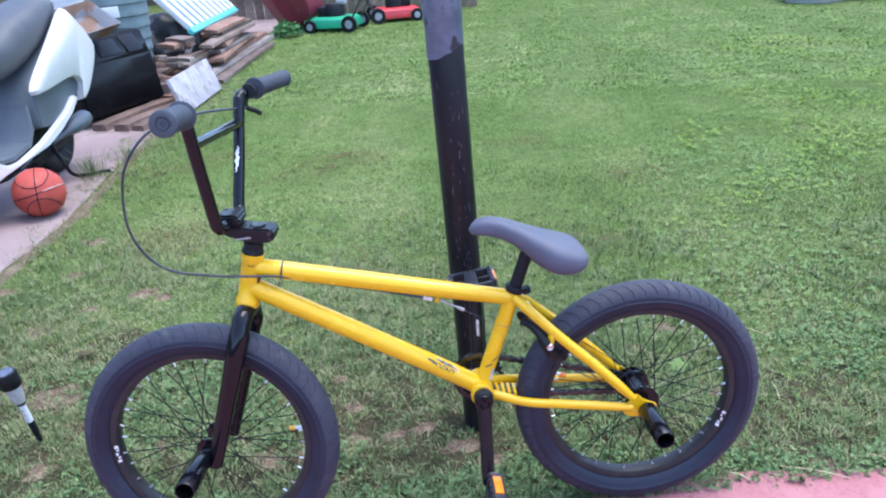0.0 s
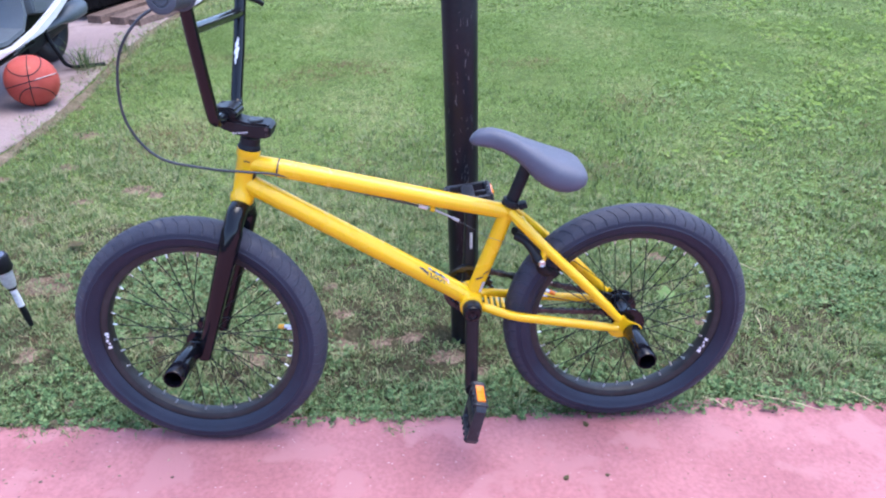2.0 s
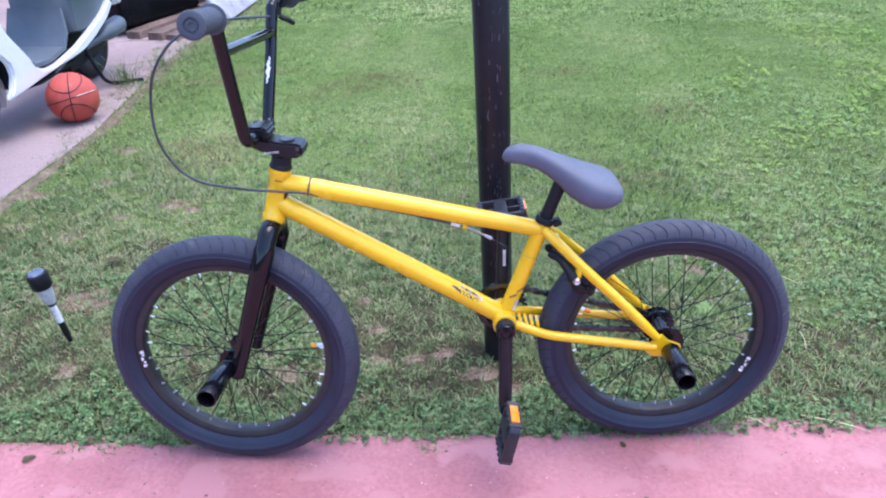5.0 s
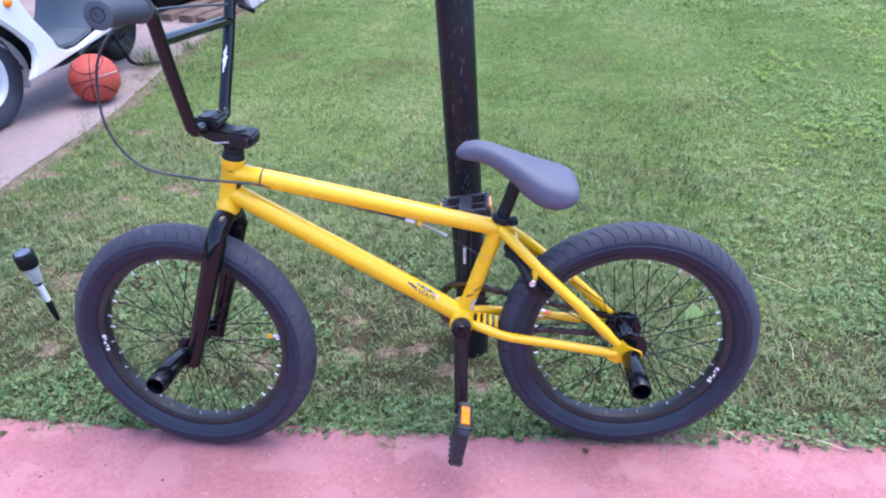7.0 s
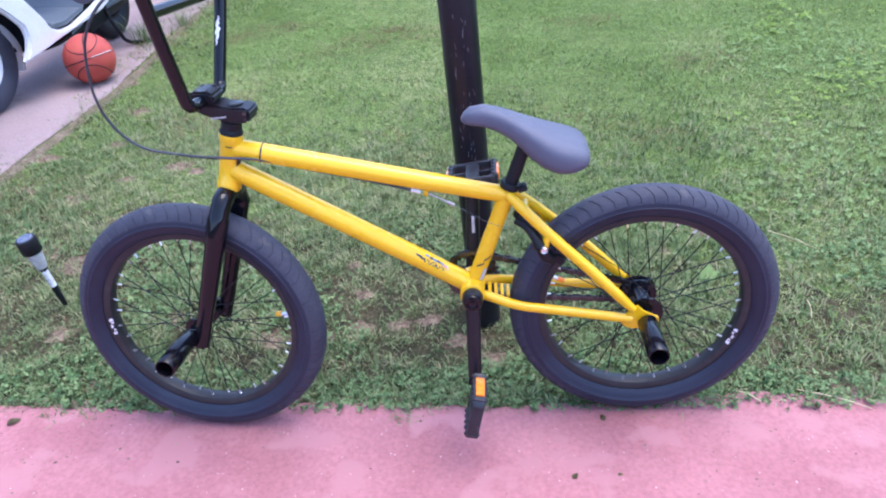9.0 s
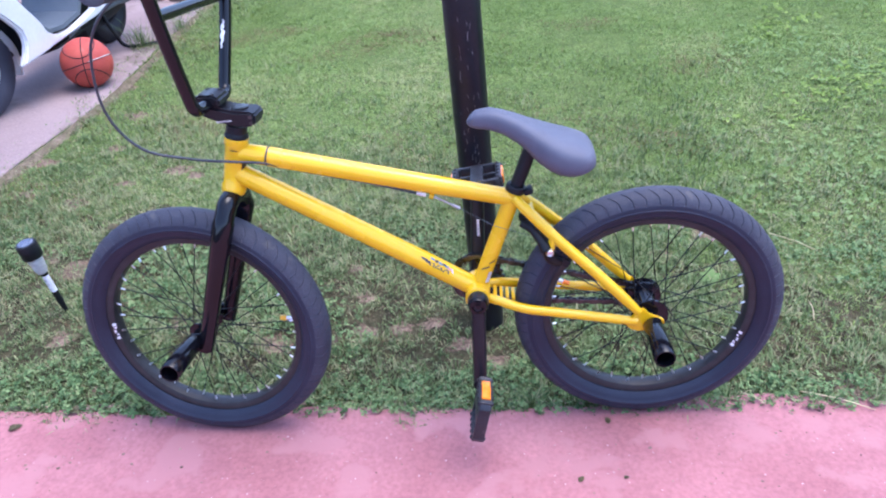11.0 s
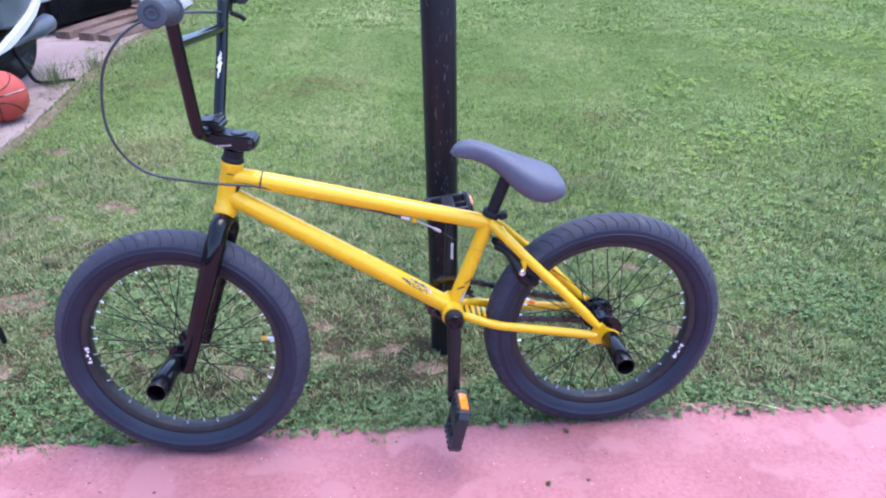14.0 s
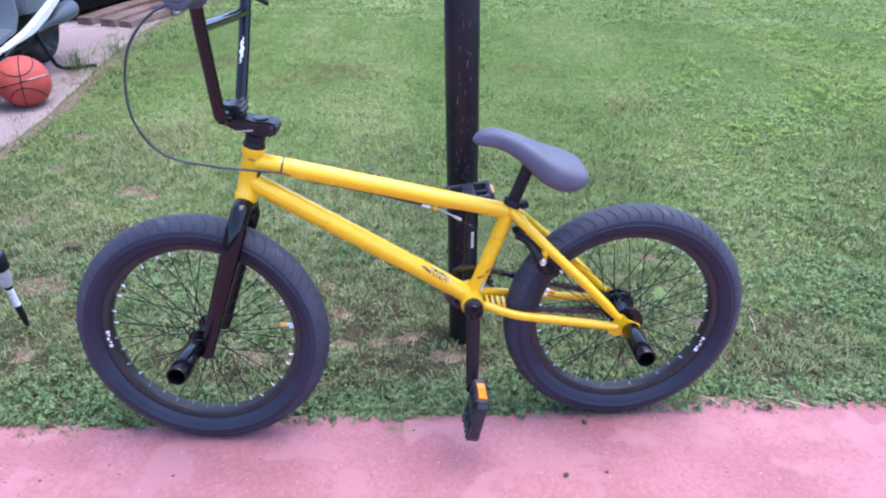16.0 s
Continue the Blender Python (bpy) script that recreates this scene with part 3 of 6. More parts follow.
# ---- the bicycle: x forward, y towards the path, z up, origin under the rear axle ----
BX, BY, BZ = Vector((-0.99552, -0.0946, 0.0)), Vector((0.09446, -0.99403, 0.05455)), Vector((-0.00516, 0.05431, 0.99851))
BIKE_M = Matrix.Translation((0.371, 1.4172, 0.0)) @ Matrix((BX, BY, BZ)).transposed().to_4x4()
bike = thing("bmx_bicycle", "yellow bmx bicycle with black wheels, standing tilted before a pole", "bicycle", BIKE_M)
R_TYRE, R_RIM = 0.264, 0.193


def tread_tyre():
    """A fat street tyre with its axle along y: square-cut grooves that run up from each shoulder and sweep forward on
    the crown, smooth sidewalls with a raised rib and a bead at the rim."""
    bm = bmesh.new()
    blocks, half, mid = 66, 0.0315, R_TYRE - 0.0315
    step = 2 * math.pi / blocks
    side = (9, 13, 24, 36, 48, 58, 66, 73, 76, 83, 90, 92, 96, 98, 112, 128, 142)
    prof = [-d for d in side[::-1]] + list(side)
    rings = []
    for k in range(blocks):
        for f, cut in ((0.0, 0), (0.025, 1), (0.12, 1), (0.145, 0), (0.36, 0), (0.58, 0), (0.80, 0)):
            ring = []
            for b in prof:
                deg = abs(b)
                r = half - (0.0015 if cut and 12 < deg < 74 else 0.0) + (0.0011 if 91 < deg < 97 else 0.0)
                sweep = 0.9 * step * (1 - min(1.0, deg / 52)) ** 1.3
                a = (k + f + (0.5 if b > 0 else 0.0)) * step - sweep
                rad = mid + r * math.cos(radians(b))
                ring.append(bm.verts.new((rad * math.cos(a), r * math.sin(radians(b)), rad * math.sin(a))))
            rings.append(ring)
    n = len(prof)
    for k in range(len(rings)):
        a, b = rings[k], rings[(k + 1) % len(rings)]
        for i in range(n - 1):
            face = bm.faces.new((a[i], a[i + 1], b[i + 1], b[i]))
            face.material_index = 1 if min(abs(prof[i]), abs(prof[i + 1])) > 75 else 0
    bmesh.ops.recalc_face_normals(bm, faces=bm.faces)
    return bm


def about_y(profile, seg=48, closed=False):
    """A turned shape with its axle along y: (radius, y) points."""
    bm = bmesh.new()
    return lathe(bm, profile, seg, Matrix.Rotation(radians(-90), 4, "X"), closed)


TYRE = []


def wheel(name, m, hub_r, label):
    """Rim with tyre, hub, spokes and nipples; the rim carries the others."""
    bm = about_y([(0.2015, -0.0175), (0.2085, -0.0175), (0.2085, -0.0155), (0.2035, -0.0145), (0.2035, 0.0145), (0.2085, 0.0155), (0.2085, 0.0175), (0.2015, 0.0175),
                  (0.1945, 0.014), (0.1915, 0.007), (0.1915, -0.007), (0.1945, -0.014)], 96, True)
    rim = part(name, bm, RIM_BLACK, bike, label, m)
    if TYRE:
        again(TYRE[0], Matrix(), rim)["label"] = "black rubber tyre with curved tread grooves"
    else:
        TYRE.append(part("tyre", tread_tyre(), RUBBER, rim, "black rubber tyre with curved tread grooves"))
        TYRE[0].data.materials.append(SIDEWALL)
    prof = [(0.0, -0.052), (0.0075, -0.052), (0.0075, -0.046), (0.012, -0.046), (0.012, -0.036), (hub_r + .006, -0.034), (hub_r + .006, -0.030), (hub_r - .006, -0.026), (hub_r - .009, -0.012),
            (hub_r - .009, 0.012), (hub_r - .006, 0.026), (hub_r + .006, 0.030), (hub_r + .006, 0.034), (0.012, 0.036), (0.012, 0.046), (0.0075, 0.046), (0.0075, 0.052), (0.0, 0.052)]
    part("hub", about_y(prof, 28), BLACK_GLOSS, rim, "black alloy hub")
    spoke = nip = None
    for i in range(36):
        side = 1 if i % 2 else -1
        k = i // 2
        out = 1 if k % 2 else -1
        ar = 2 * math.pi * (i + 0.5) / 36
        ah = ar + out * radians(58)
        a = Vector((hub_r * math.cos(ah), side * (0.033 if (k // 2) % 2 else 0.030), hub_r * math.sin(ah)))
        b = Vector((R_RIM * math.cos(ar), side * 0.004, R_RIM * math.sin(ar)))
        pm = axis_to(a, b)
        d = (b - a).length
        if spoke is None:
            bm = bmesh.new()
            tube(bm, [(0, 0, 0), (0, 0, 1)], 0.0010, 6)
            spoke = part("spoke", bm, BLACK_MATT, rim)
            spoke.matrix_basis = pm @ Matrix.Diagonal((1, 1, d - 0.004, 1))
            bm = bmesh.new()
            tube(bm, [(0, 0, -0.011), (0, 0, -0.003), (0, 0, -0.0025), (0, 0, 0.002)], [0.0016, 0.0016, 0.0022, 0.0022], 8)
            nip = part("nipple", bm, CHROME, rim, "shiny silver nipple")
            nip.matrix_basis = axis_to(b, b + (b - a))
        else:
            again(spoke, pm @ Matrix.Diagonal((1, 1, d - 0.004, 1)))
            again(nip, axis_to(b, b + (b - a)))
    return rim


def sticker(name, w, h, m, material, parent, label=""):
    bm = bmesh.new()
    box(bm, (w, h, 0.0006), m)
    return part(name, bm, material, parent, label, smooth=False)


AX = 0.2565
rear = wheel("rear_wheel", pose(0, 0, AX, 0, 17, 0), 0.030, "black alloy rear rim")
HUB = Vector((0.902, 0.012, 0.2525))
inv = BIKE_M.to_3x3().inverted()
FX, FY, FZ = (inv @ Vector(v) for v in ((-0.99987, -0.01583, 0.0), (0.01573, -0.9932, 0.11538), (-0.00183, 0.11536, 0.99332)))
FORK_M = Matrix.Translation(HUB) @ Matrix((FX, FY, FZ)).transposed().to_4x4()
front = wheel("front_wheel", FORK_M @ pose(0, 0, 0, 0, 40, 0), 0.017, "black alloy front rim")
def rim_mark(rim, a0, wide, low, high):
    """A printed patch that follows the near side of the rim, from a0 over wide radians."""
    bm = bmesh.new()
    rows = []
    for k in range(4):
        a = a0 + wide * k / 3
        rows.append([bm.verts.new(((p[0] - 0.0004) * math.cos(a), p[1] + 0.0006, (p[0] - 0.0004) * math.sin(a)))
                     for p in (Vector((0.2012, 0.0173)).lerp(Vector((0.1946, 0.0140)), f) for f in (low, (low + high) / 2, high))])
    for p, q in zip(rows, rows[1:]):
        for i in range(2):
            bm.faces.new((p[i], p[i + 1], q[i + 1], q[i]))
    part("rim_sticker", bm, WHITE_PRINT, rim, "small white sticker on the rim")


for rim, a0 in ((rear, radians(220)), (front, radians(37))):
    for da, wide, low, high in ((-0.105, 0.030, 0.0, 1.0), (-0.060, 0.022, 0.45, 1.0), (-0.025, 0.036, 0.0, 0.6), (0.025, 0.022, 0.3, 1.0), (0.055, 0.034, 0.0, 1.0)):
        rim_mark(rim, a0 + da, wide, low, high)

# frame tubes
BB = Vector((0.336, 0, 0.311))
HT, HB = Vector((0.757, 0, 0.655)), Vector((0.784, 0, 0.550))
SEAT = Vector((0.264, 0, 0.513))
AXLE = Vector((0, 0, AX))
bm = bmesh.new()
d = (HT - HB).normalized()
tube(bm, [HB - d * .004, HB, HB + d * .012, HB + d * .016, HT - d * .016, HT - d * .012, HT, HT + d * 0.002], [0.0195, 0.0225, 0.0225, 0.0195, 0.0195, 0.0218, 0.0218, 0.019], 28)
head_tube = part("head_tube", bm, YELLOW, bike)
bm = bmesh.new()
tube(bm, [(0.757, 0, 0.626), (0.70, 0, 0.6135), (0.40, 0, 0.5425), (0.262, 0, 0.511)], [0.0178, 0.0178, 0.0174, 0.0160], 28)
top_tube = part("top_tube", bm, YELLOW, bike)
bm = bmesh.new()
tube(bm, [(0.778, 0, 0.592), (0.70, 0, 0.5435), (0.45, 0, 0.3875), (0.338, 0, 0.315)], [0.0188, 0.0198, 0.0198, 0.0195], 28)
down_tube = part("down_tube", bm, YELLOW, bike)
bm = bmesh.new()
tube(bm, [BB, BB.lerp(SEAT, 0.1), SEAT, SEAT + (SEAT - BB).normalized() * 0.014], [0.0165, 0.0155, 0.0155, 0.0155], 24)
part("seat_tube", bm, YELLOW, bike)
part("bottom_bracket", about_y([(0.0, -0.037), (0.021, -0.037), (0.0245, -0.035), (0.0245, 0.035), (0.021, 0.037), (0.0, 0.037)], 32), YELLOW, bike, m=Matrix.Translation(BB))
for side in (1, -1):
    bm = bmesh.new()
    pts = curve_pts([(0.262, side * 0.012, 0.516), (0.235, side * 0.026, 0.492), (0.185, side * 0.042, 0.443), (0.10, side * 0.052, 0.360), (0.028, side * 0.058, 0.284)], 5)
    tube(bm, pts, [0.0095] * 4 + [0.0105] * (len(pts) - 6) + [0.009, 0.008], 16)
    part("seat_stay", bm, YELLOW, bike)
    bm = bmesh.new()
    pts = curve_pts([(0.328, side * 0.020, 0.309), (0.295, side * 0.034, 0.304), (0.245, side * 0.046, 0.292), (0.18, side * 0.050, 0.283), (0.09, side * 0.055, 0.271), (0.030, side * 0.058, 0.262)], 5)
    tube(bm, pts, [0.0085] * 3 + [0.0095] * (len(pts) - 6) + [0.009] * 2 + [0.008], 16)
    part("chain_stay", bm, YELLOW, bike)
    bm = bmesh.new()
    prism(bm, [(0.040, -0.012), (0.050, -0.002), (0.045, 0.012), (0.030, 0.030), (0.020, 0.037), (0.008, 0.024), (-0.006, 0.017), (-0.020, 0.010), (-0.022, 0.003), (-0.022, -0.006), (0.006, -0.014), (0.026, -0.016)],
          0.0065, Matrix.Translation((0, side * 0.058, AX)) @ Matrix.Rotation(radians(90), 4, "X"), 0.0012)
    part("dropout", bm, YELLOW, bike)
bm = bmesh.new()
for k in range(4):
    box(bm, (0.007, 0.040, 0.009), pose(0.302 - 0.012 * k, 0, 0.302 - 0.002 * k), 0.002)
part("stay_bridge", bm, YELLOW, bike, "slotted bridge between the chain stays")
bm = bmesh.new()
tube(bm, [(0.232, -0.03, 0.487), (0.232, 0.03, 0.487)], 0.0075, 14)
part("stay_bridge", bm, YELLOW, bike)
for side in (1, -1):
    bm = bmesh.new()
    tube(bm, [(0.192, side * 0.043, 0.446), (0.196, side * 0.043, 0.424), (0.1965, side * 0.043, 0.419)], [0.0075, 0.0075, 0.006], 14)
    part("brake_boss", bm, YELLOW, bike)

# markings on the frame
bm = bmesh.new()
e = (Vector((0.40, 0, 0.5425)) - Vector((0.70, 0, 0.6135))).normalized()
tube(bm, [Vector((0.700, 0, 0.6135)) - e * 0.009, Vector((0.700, 0, 0.6135)) - e * 0.0055], 0.0182, 28, cap=False)
part("band", bm, DARK_PRINT, top_tube, "thin black band")


def on_tube(a, b, r, t, w, h, ang, material, parent, name="mark", tilt=0.0):
    """A small printed bar laid on a tube from a to b, at t along it, ang degrees round from its side."""
    a, b = Vector(a), Vector(b)
    x = (b - a).normalized()
    y = Vector((0, 1, 0))
    z = x.cross(y)
    bm = bmesh.new()
    cols = []
    p0 = a.lerp(b, t)
    for i in range(5):
        aa = radians(ang) + (i / 4 - 0.5) * h / r
        nn = y * math.cos(aa) + z * math.sin(aa)
        sh = tilt * (i / 4 - 0.5) * h
        cols.append([bm.verts.new(p0 + nn * (r + 0.0005) + x * (k * w / 2 + sh)) for k in (-1, 1)])
    for p, q in zip(cols, cols[1:]):
        bm.faces.new((p[0], p[1], q[1], q[0]))
    return part(name, bm, material, parent)


DTA, DTB = (0.70, 0, 0.5435), (0.45, 0, 0.3875)
sgn = 1 if (Vector(DTB) - Vector(DTA)).cross(Vector((0, 1, 0))).z > 0 else -1
PINK_PRINT = mat("pink_print", (0.50, 0.20, 0.16), (0.62, 0.30, 0.24), 60, 0.45)
for t, w, h, ang, tl, ink in (
        (1.030, 0.016, 0.0050, 24, 0.6, DARK_PRINT), (1.056, 0.012, 0.0050, 16, 0.4, DARK_PRINT), (1.075, 0.0035, 0.010, 12, 0.5, DARK_PRINT), (1.096, 0.007, 0.0022, 22, 0.0, DARK_PRINT),
        (1.104, 0.0024, 0.010, 10, 0.2, DARK_PRINT), (1.124, 0.0024, 0.011, 10, -0.5, DARK_PRINT), (1.136, 0.006, 0.0022, 22, 0.0, DARK_PRINT), (1.142, 0.006, 0.0022, 2, 0.0, DARK_PRINT),
        (1.160, 0.005, 0.007, 10, 0.6, DARK_PRINT), (1.182, 0.0024, 0.009, 6, -0.4, DARK_PRINT), (1.198, 0.006, 0.0022, 18, 0.0, DARK_PRINT), (1.212, 0.0024, 0.008, 10, 0.4, DARK_PRINT),
        (1.080, 0.010, 0.006, 50, 0.3, BLUE_PRINT), (1.112, 0.008, 0.007, 46, -0.3, DARK_PRINT), (1.140, 0.010, 0.007, 44, 0.4, BLUE_PRINT), (1.168, 0.008, 0.006, 46, 0.0, DARK_PRINT),
        (1.190, 0.008, 0.006, 42, 0.3, BLUE_PRINT), (1.214, 0.010, 0.006, 36, 0.0, PINK_PRINT), (1.236, 0.003, 0.010, 30, 0.5, GREY_PRINT)):
    on_tube(DTA, DTB, 0.0198, t, w * 0.9, h * 0.75, sgn * (ang * 0.8 + 22), ink, down_tube, tilt=tl)
on_tube(BB, SEAT, 0.0156, 0.365, 0.0042, 0.012, 24, DARK_PRINT, bike, tilt=1.0)
on_tube(BB, SEAT, 0.0156, 0.280, 0.0042, 0.012, -12, DARK_PRINT, bike, tilt=0.9)
on_tube(BB, SEAT, 0.0157, 0.19, 0.026, 0.008, 38, GREY_PRINT, bike)
on_tube(HB, HT, 0.0197, 0.5, 0.034, 0.014, 70, DARK_PRINT, head_tube, "head_badge")
on_tube(HB, HT, 0.0197, 0.5, 0.034, 0.014, 110, DARK_PRINT, head_tube, "head_badge")
on_tube(HB, HT, 0.0197, 0.82, 0.0022, 0.012, 5, DARK_PRINT, head_tube)

# fork, pegs
FI = FORK_M.inverted()
d = (HT - HB).normalized()
bm = bmesh.new()
crown = HB - d * 0.012
lh = FI @ crown
for side in (1, -1):
    lo = Vector((-0.020, side * 0.060, -0.020))
    hi = lh + Vector((0.006, side * 0.052, -0.034))
    pts = curve_pts([lh + Vector((-0.002, side * 0.010, 0.004)), lh + Vector((0.001, side * 0.034, -0.006)), hi], 5)[:-1] + [hi.lerp(lo, k / 6) for k in range(7)]
    tube(bm, pts, [0.0185] * 10 + [0.0205 - 0.0060 * k / 6 for k in range(7)], 18)
tube(bm, [lh + (FI.to_3x3() @ d) * -0.006, lh + (FI.to_3x3() @ d) * 0.012], [0.0185, 0.0205], 24)
for side in (1, -1):
    box(bm, (0.036, 0.007, 0.034), Matrix.Translation((-0.010, side * 0.058, -0.002)), 0.003)
part("fork", bm, BLACK_GLOSS, bike, "black gloss two-legged fork", FORK_M)
for m0, y0 in ((FORK_M, 0.066), (Matrix.Translation(AXLE), 0.064)):
    bm = about_y([(0.006, 0.0), (0.0185, 0.0), (0.0195, 0.0015), (0.0195, 0.1035), (0.0185, 0.105), (0.0165, 0.105), (0.0158, 0.1035), (0.0158, 0.012), (0.0, 0.012)], 36)
    part("axle_peg", bm, BLACK_GLOSS, bike, "hollow black steel peg on the axle", m0 @ Matrix.Translation((0, y0, 0)))
    bm = bmesh.new()
    tube(bm, [(0, -0.085, 0), (0, y0 + 0.02, 0)], 0.007, 14)
    part("axle", bm, STEEL_DARK, bike, "", m0)
    for yy in (-0.070,):
        bm = about_y([(0.0, -0.009), (0.0085, -0.009), (0.0105, -0.006), (0.0105, 0.004), (0.0, 0.004)], 6)
        part("axle_nut", bm, STEEL_DARK, bike, "", m0 @ Matrix.Translation((0, yy, 0)))

part("hub_guard", about_y([(0.008, -0.003), (0.036, -0.003), (0.038, 0.0), (0.036, 0.003), (0.014, 0.006), (0.008, 0.006)], 36), BLACK_GLOSS, bike, "round black hub guard", Matrix.Translation((0, -0.046, AX)))
# headset, stem, bars, grips
bm = bmesh.new()
tube(bm, [HT + d * 0.001, HT + d * 0.004, HT + d * 0.010, HT + d * 0.0105, HT + d * 0.024], [0.021, 0.0215, 0.019, 0.0185, 0.0185], 26)
part("headset", bm, BLACK_MATT, bike, "black headset and spacer")
top = HT + d * 0.043
STEER = Matrix.Translation(top) @ Matrix.Rotation(radians(-5.1), 4, "Z")
bm = bmesh.new()
body = [(-0.034, -0.016), (-0.040, -0.010), (-0.041, 0.007), (-0.036, 0.011), (0.0, 0.013), (0.030, 0.021), (0.062, 0.021), (0.065, 0.012), (0.050, 0.002), (0.020, -0.010), (-0.010, -0.016)]
prism(bm, body, 0.048, Matrix.Rotation(radians(90), 4, "X"), 0.0045)
stem = part("stem", bm, BLACK_SATIN, bike, "black block stem", STEER)
bm = bmesh.new()
prism(bm, [(0.017, 0.022), (0.018, 0.036), (0.028, 0.0425), (0.056, 0.0425), (0.068, 0.036), (0.069, 0.022)], 0.050, Matrix.Rotation(radians(90), 4, "X"), 0.004)
part("clamp_cap", bm, BLACK_SATIN, stem)
for sx in (-1, 1):
    for sy in (-1, 1):
        bm = bmesh.new()
        lathe(bm, [(0.0, 0.0), (0.0042, 0.0), (0.0042, 0.0025), (0.003, 0.003), (0.0, 0.001)], 12, pose(0.042 + sx * 0.010, sy * 0.016, 0.0405))
        part("bolt", bm, STEEL_DARK, stem)
bm = bmesh.new()
lathe(bm, [(0.0, 0.0), (0.015, 0.0), (0.0155, 0.002), (0.012, 0.0035), (0.004, 0.002), (0.0, 0.002)], 24, pose(-0.008, 0, 0.0125))
part("top_cap", bm, STEEL_DARK, stem, "grey cap over the steerer")
for k in range(2):
    bm = bmesh.new()
    lathe(bm, [(0.0, 0.0), (0.0035, 0.0), (0.0035, 0.003), (0.0, 0.003)], 10, pose(-0.033, 0.023, -0.009 + 0.012 * k, -90))
    part("bolt", bm, STEEL_DARK, stem)
for k in range(6):
    sticker("mark", 0.0034, 0.0028 + 0.0008 * (k % 2), pose(0.004 + 0.0048 * k, 0.0244, -0.003 - 0.0004 * k, 90), GREY_PRINT, stem)
CL = Vector((0.043, 0, 0.031))
bm = bmesh.new()
line = [CL + Vector(v) for v in ((0, 0, 0), (0, 0.052, 0), (0.001, 0.065, 0.006), (0.002, 0.072, 0.020), (-0.002, 0.110, 0.110), (-0.005, 0.142, 0.196), (-0.006, 0.149, 0.209), (-0.012, 0.164, 0.217), (-0.030, 0.225, 0.223), (-0.059, 0.358, 0.230))]
half = curve_pts(line, 5)
full = [Vector((p.x, -p.y, p.z)) for p in half[-2:0:-1]] + half
tube(bm, full, 0.0111, 18)
BAR_M = STEER @ Matrix.Translation((-0.001, 0.001, -0.006)) @ Matrix.Translation(CL) @ Matrix.Rotation(0.053, 4, "X") @ Matrix.Translation(-CL)
bar = part("handlebar", bm, BLACK_GLOSS, bike, "tall black gloss handlebar", BAR_M)
bm = bmesh.new()
tube(bm, [CL + Vector((-0.004, -0.130, 0.164)), CL + Vector((-0.004, 0.130, 0.164))], 0.0095, 16)
part("crossbar", bm, BLACK_GLOSS, bar)
bm = bmesh.new()
lo, hi = CL + Vector((0.0002, -0.0931, 0.070)), CL + Vector((-0.0018, -0.113, 0.118))
d = (hi - lo).normalized()
fwd = (Vector((0, 1, 0)) - d * d.y).normalized()
cross = d.cross(fwd)
rm = random.Random(31)
rows = []
for k in range(13):
    t = k / 12
    wide = 0.42 * math.sin(math.pi * (0.06 + 0.88 * t)) * rm.uniform(0.5, 1.1)
    mid = rm.uniform(-0.15, 0.15) + 0.25 * (t - 0.5)
    rows.append([bm.verts.new(lo.lerp(hi, t) + 0.0115 * (math.cos(q) * fwd + math.sin(q) * cross)) for q in (mid - wide, mid - wide / 3, mid + wide / 3, mid + wide)])
for p, q in zip(rows, rows[1:]):
    for i in range(3):
        bm.faces.new((p[i], p[i + 1], q[i + 1], q[i]))
part("mark", bm, WHITE_PRINT, bar, "torn white sticker")
for side in (1, -1):
    a, b = CL + Vector((-0.030, side * 0.219, 0.2235)), CL + Vector((-0.0595, side * 0.361, 0.2303))
    if side < 0:
        a, b = a + Vector((0.004, 0.026, -0.001)), b + Vector((0.004, 0.026, -0.001))
    bm = bmesh.new()
    gm = axis_to(a, b)
    rings = []
    for z, r in ((0.0, 0.0135), (0.0005, 0.021), (0.002, 0.022), (0.004, 0.021), (0.005, 0.0160)):
        rings.append([gm @ Vector((r * math.cos(q), r * math.sin(q), z)) for q in (2 * math.pi * j / 60 for j in range(60))])
    for k in range(78):
        z = 0.006 + k * 0.00168
        rings.append([gm @ Vector((r * math.cos(q), r * math.sin(q), z)) for q, r in
                      ((2 * math.pi * j / 60, 0.0166 + (-0.0007 if (j + k) % 6 == 0 or (j - k) % 6 == 0 else 0.0007)) for j in range(60))])
    for z, r in ((0.138, 0.0180), (0.1405, 0.0185), (0.1435, 0.0178), (0.1448, 0.0150), (0.1448, 0.0098), (0.1428, 0.0094), (0.1428, 0.0074), (0.1444, 0.0070), (0.1444, 0.0040), (0.1430, 0.0036), (0.1430, 0.0005)):
        rings.append([gm @ Vector((r * math.cos(q), r * math.sin(q), z)) for q in (2 * math.pi * j / 60 for j in range(60))])
    loft(bm, rings)
    part("grip", bm, GRIP, bar, "dark grey rubber grip with knurled diamonds")

# brake lever on the far side and its cable
bm = bmesh.new()
lv = CL + Vector((-0.021, -0.170, 0.2195))
tube(bm, [lv + Vector((0, -0.008, 0)), lv + Vector((0, 0.008, 0))], 0.0150, 20)
tube(bm, curve_pts([lv + Vector((0.010, 0, -0.012)), lv + Vector((0.006, 0.010, -0.030)), lv + Vector((-0.010, 0.012, -0.037)), lv + Vector((-0.016, 0.0, -0.044))], 5), [0.008, 0.0065, 0.006] + [0.005] * 13, 10)
part("brake_lever", bm, BLACK_MATT, bar, "short black brake lever")
bm = bmesh.new()
start = BAR_M @ (lv + Vector((0.006, 0.012, -0.03)))
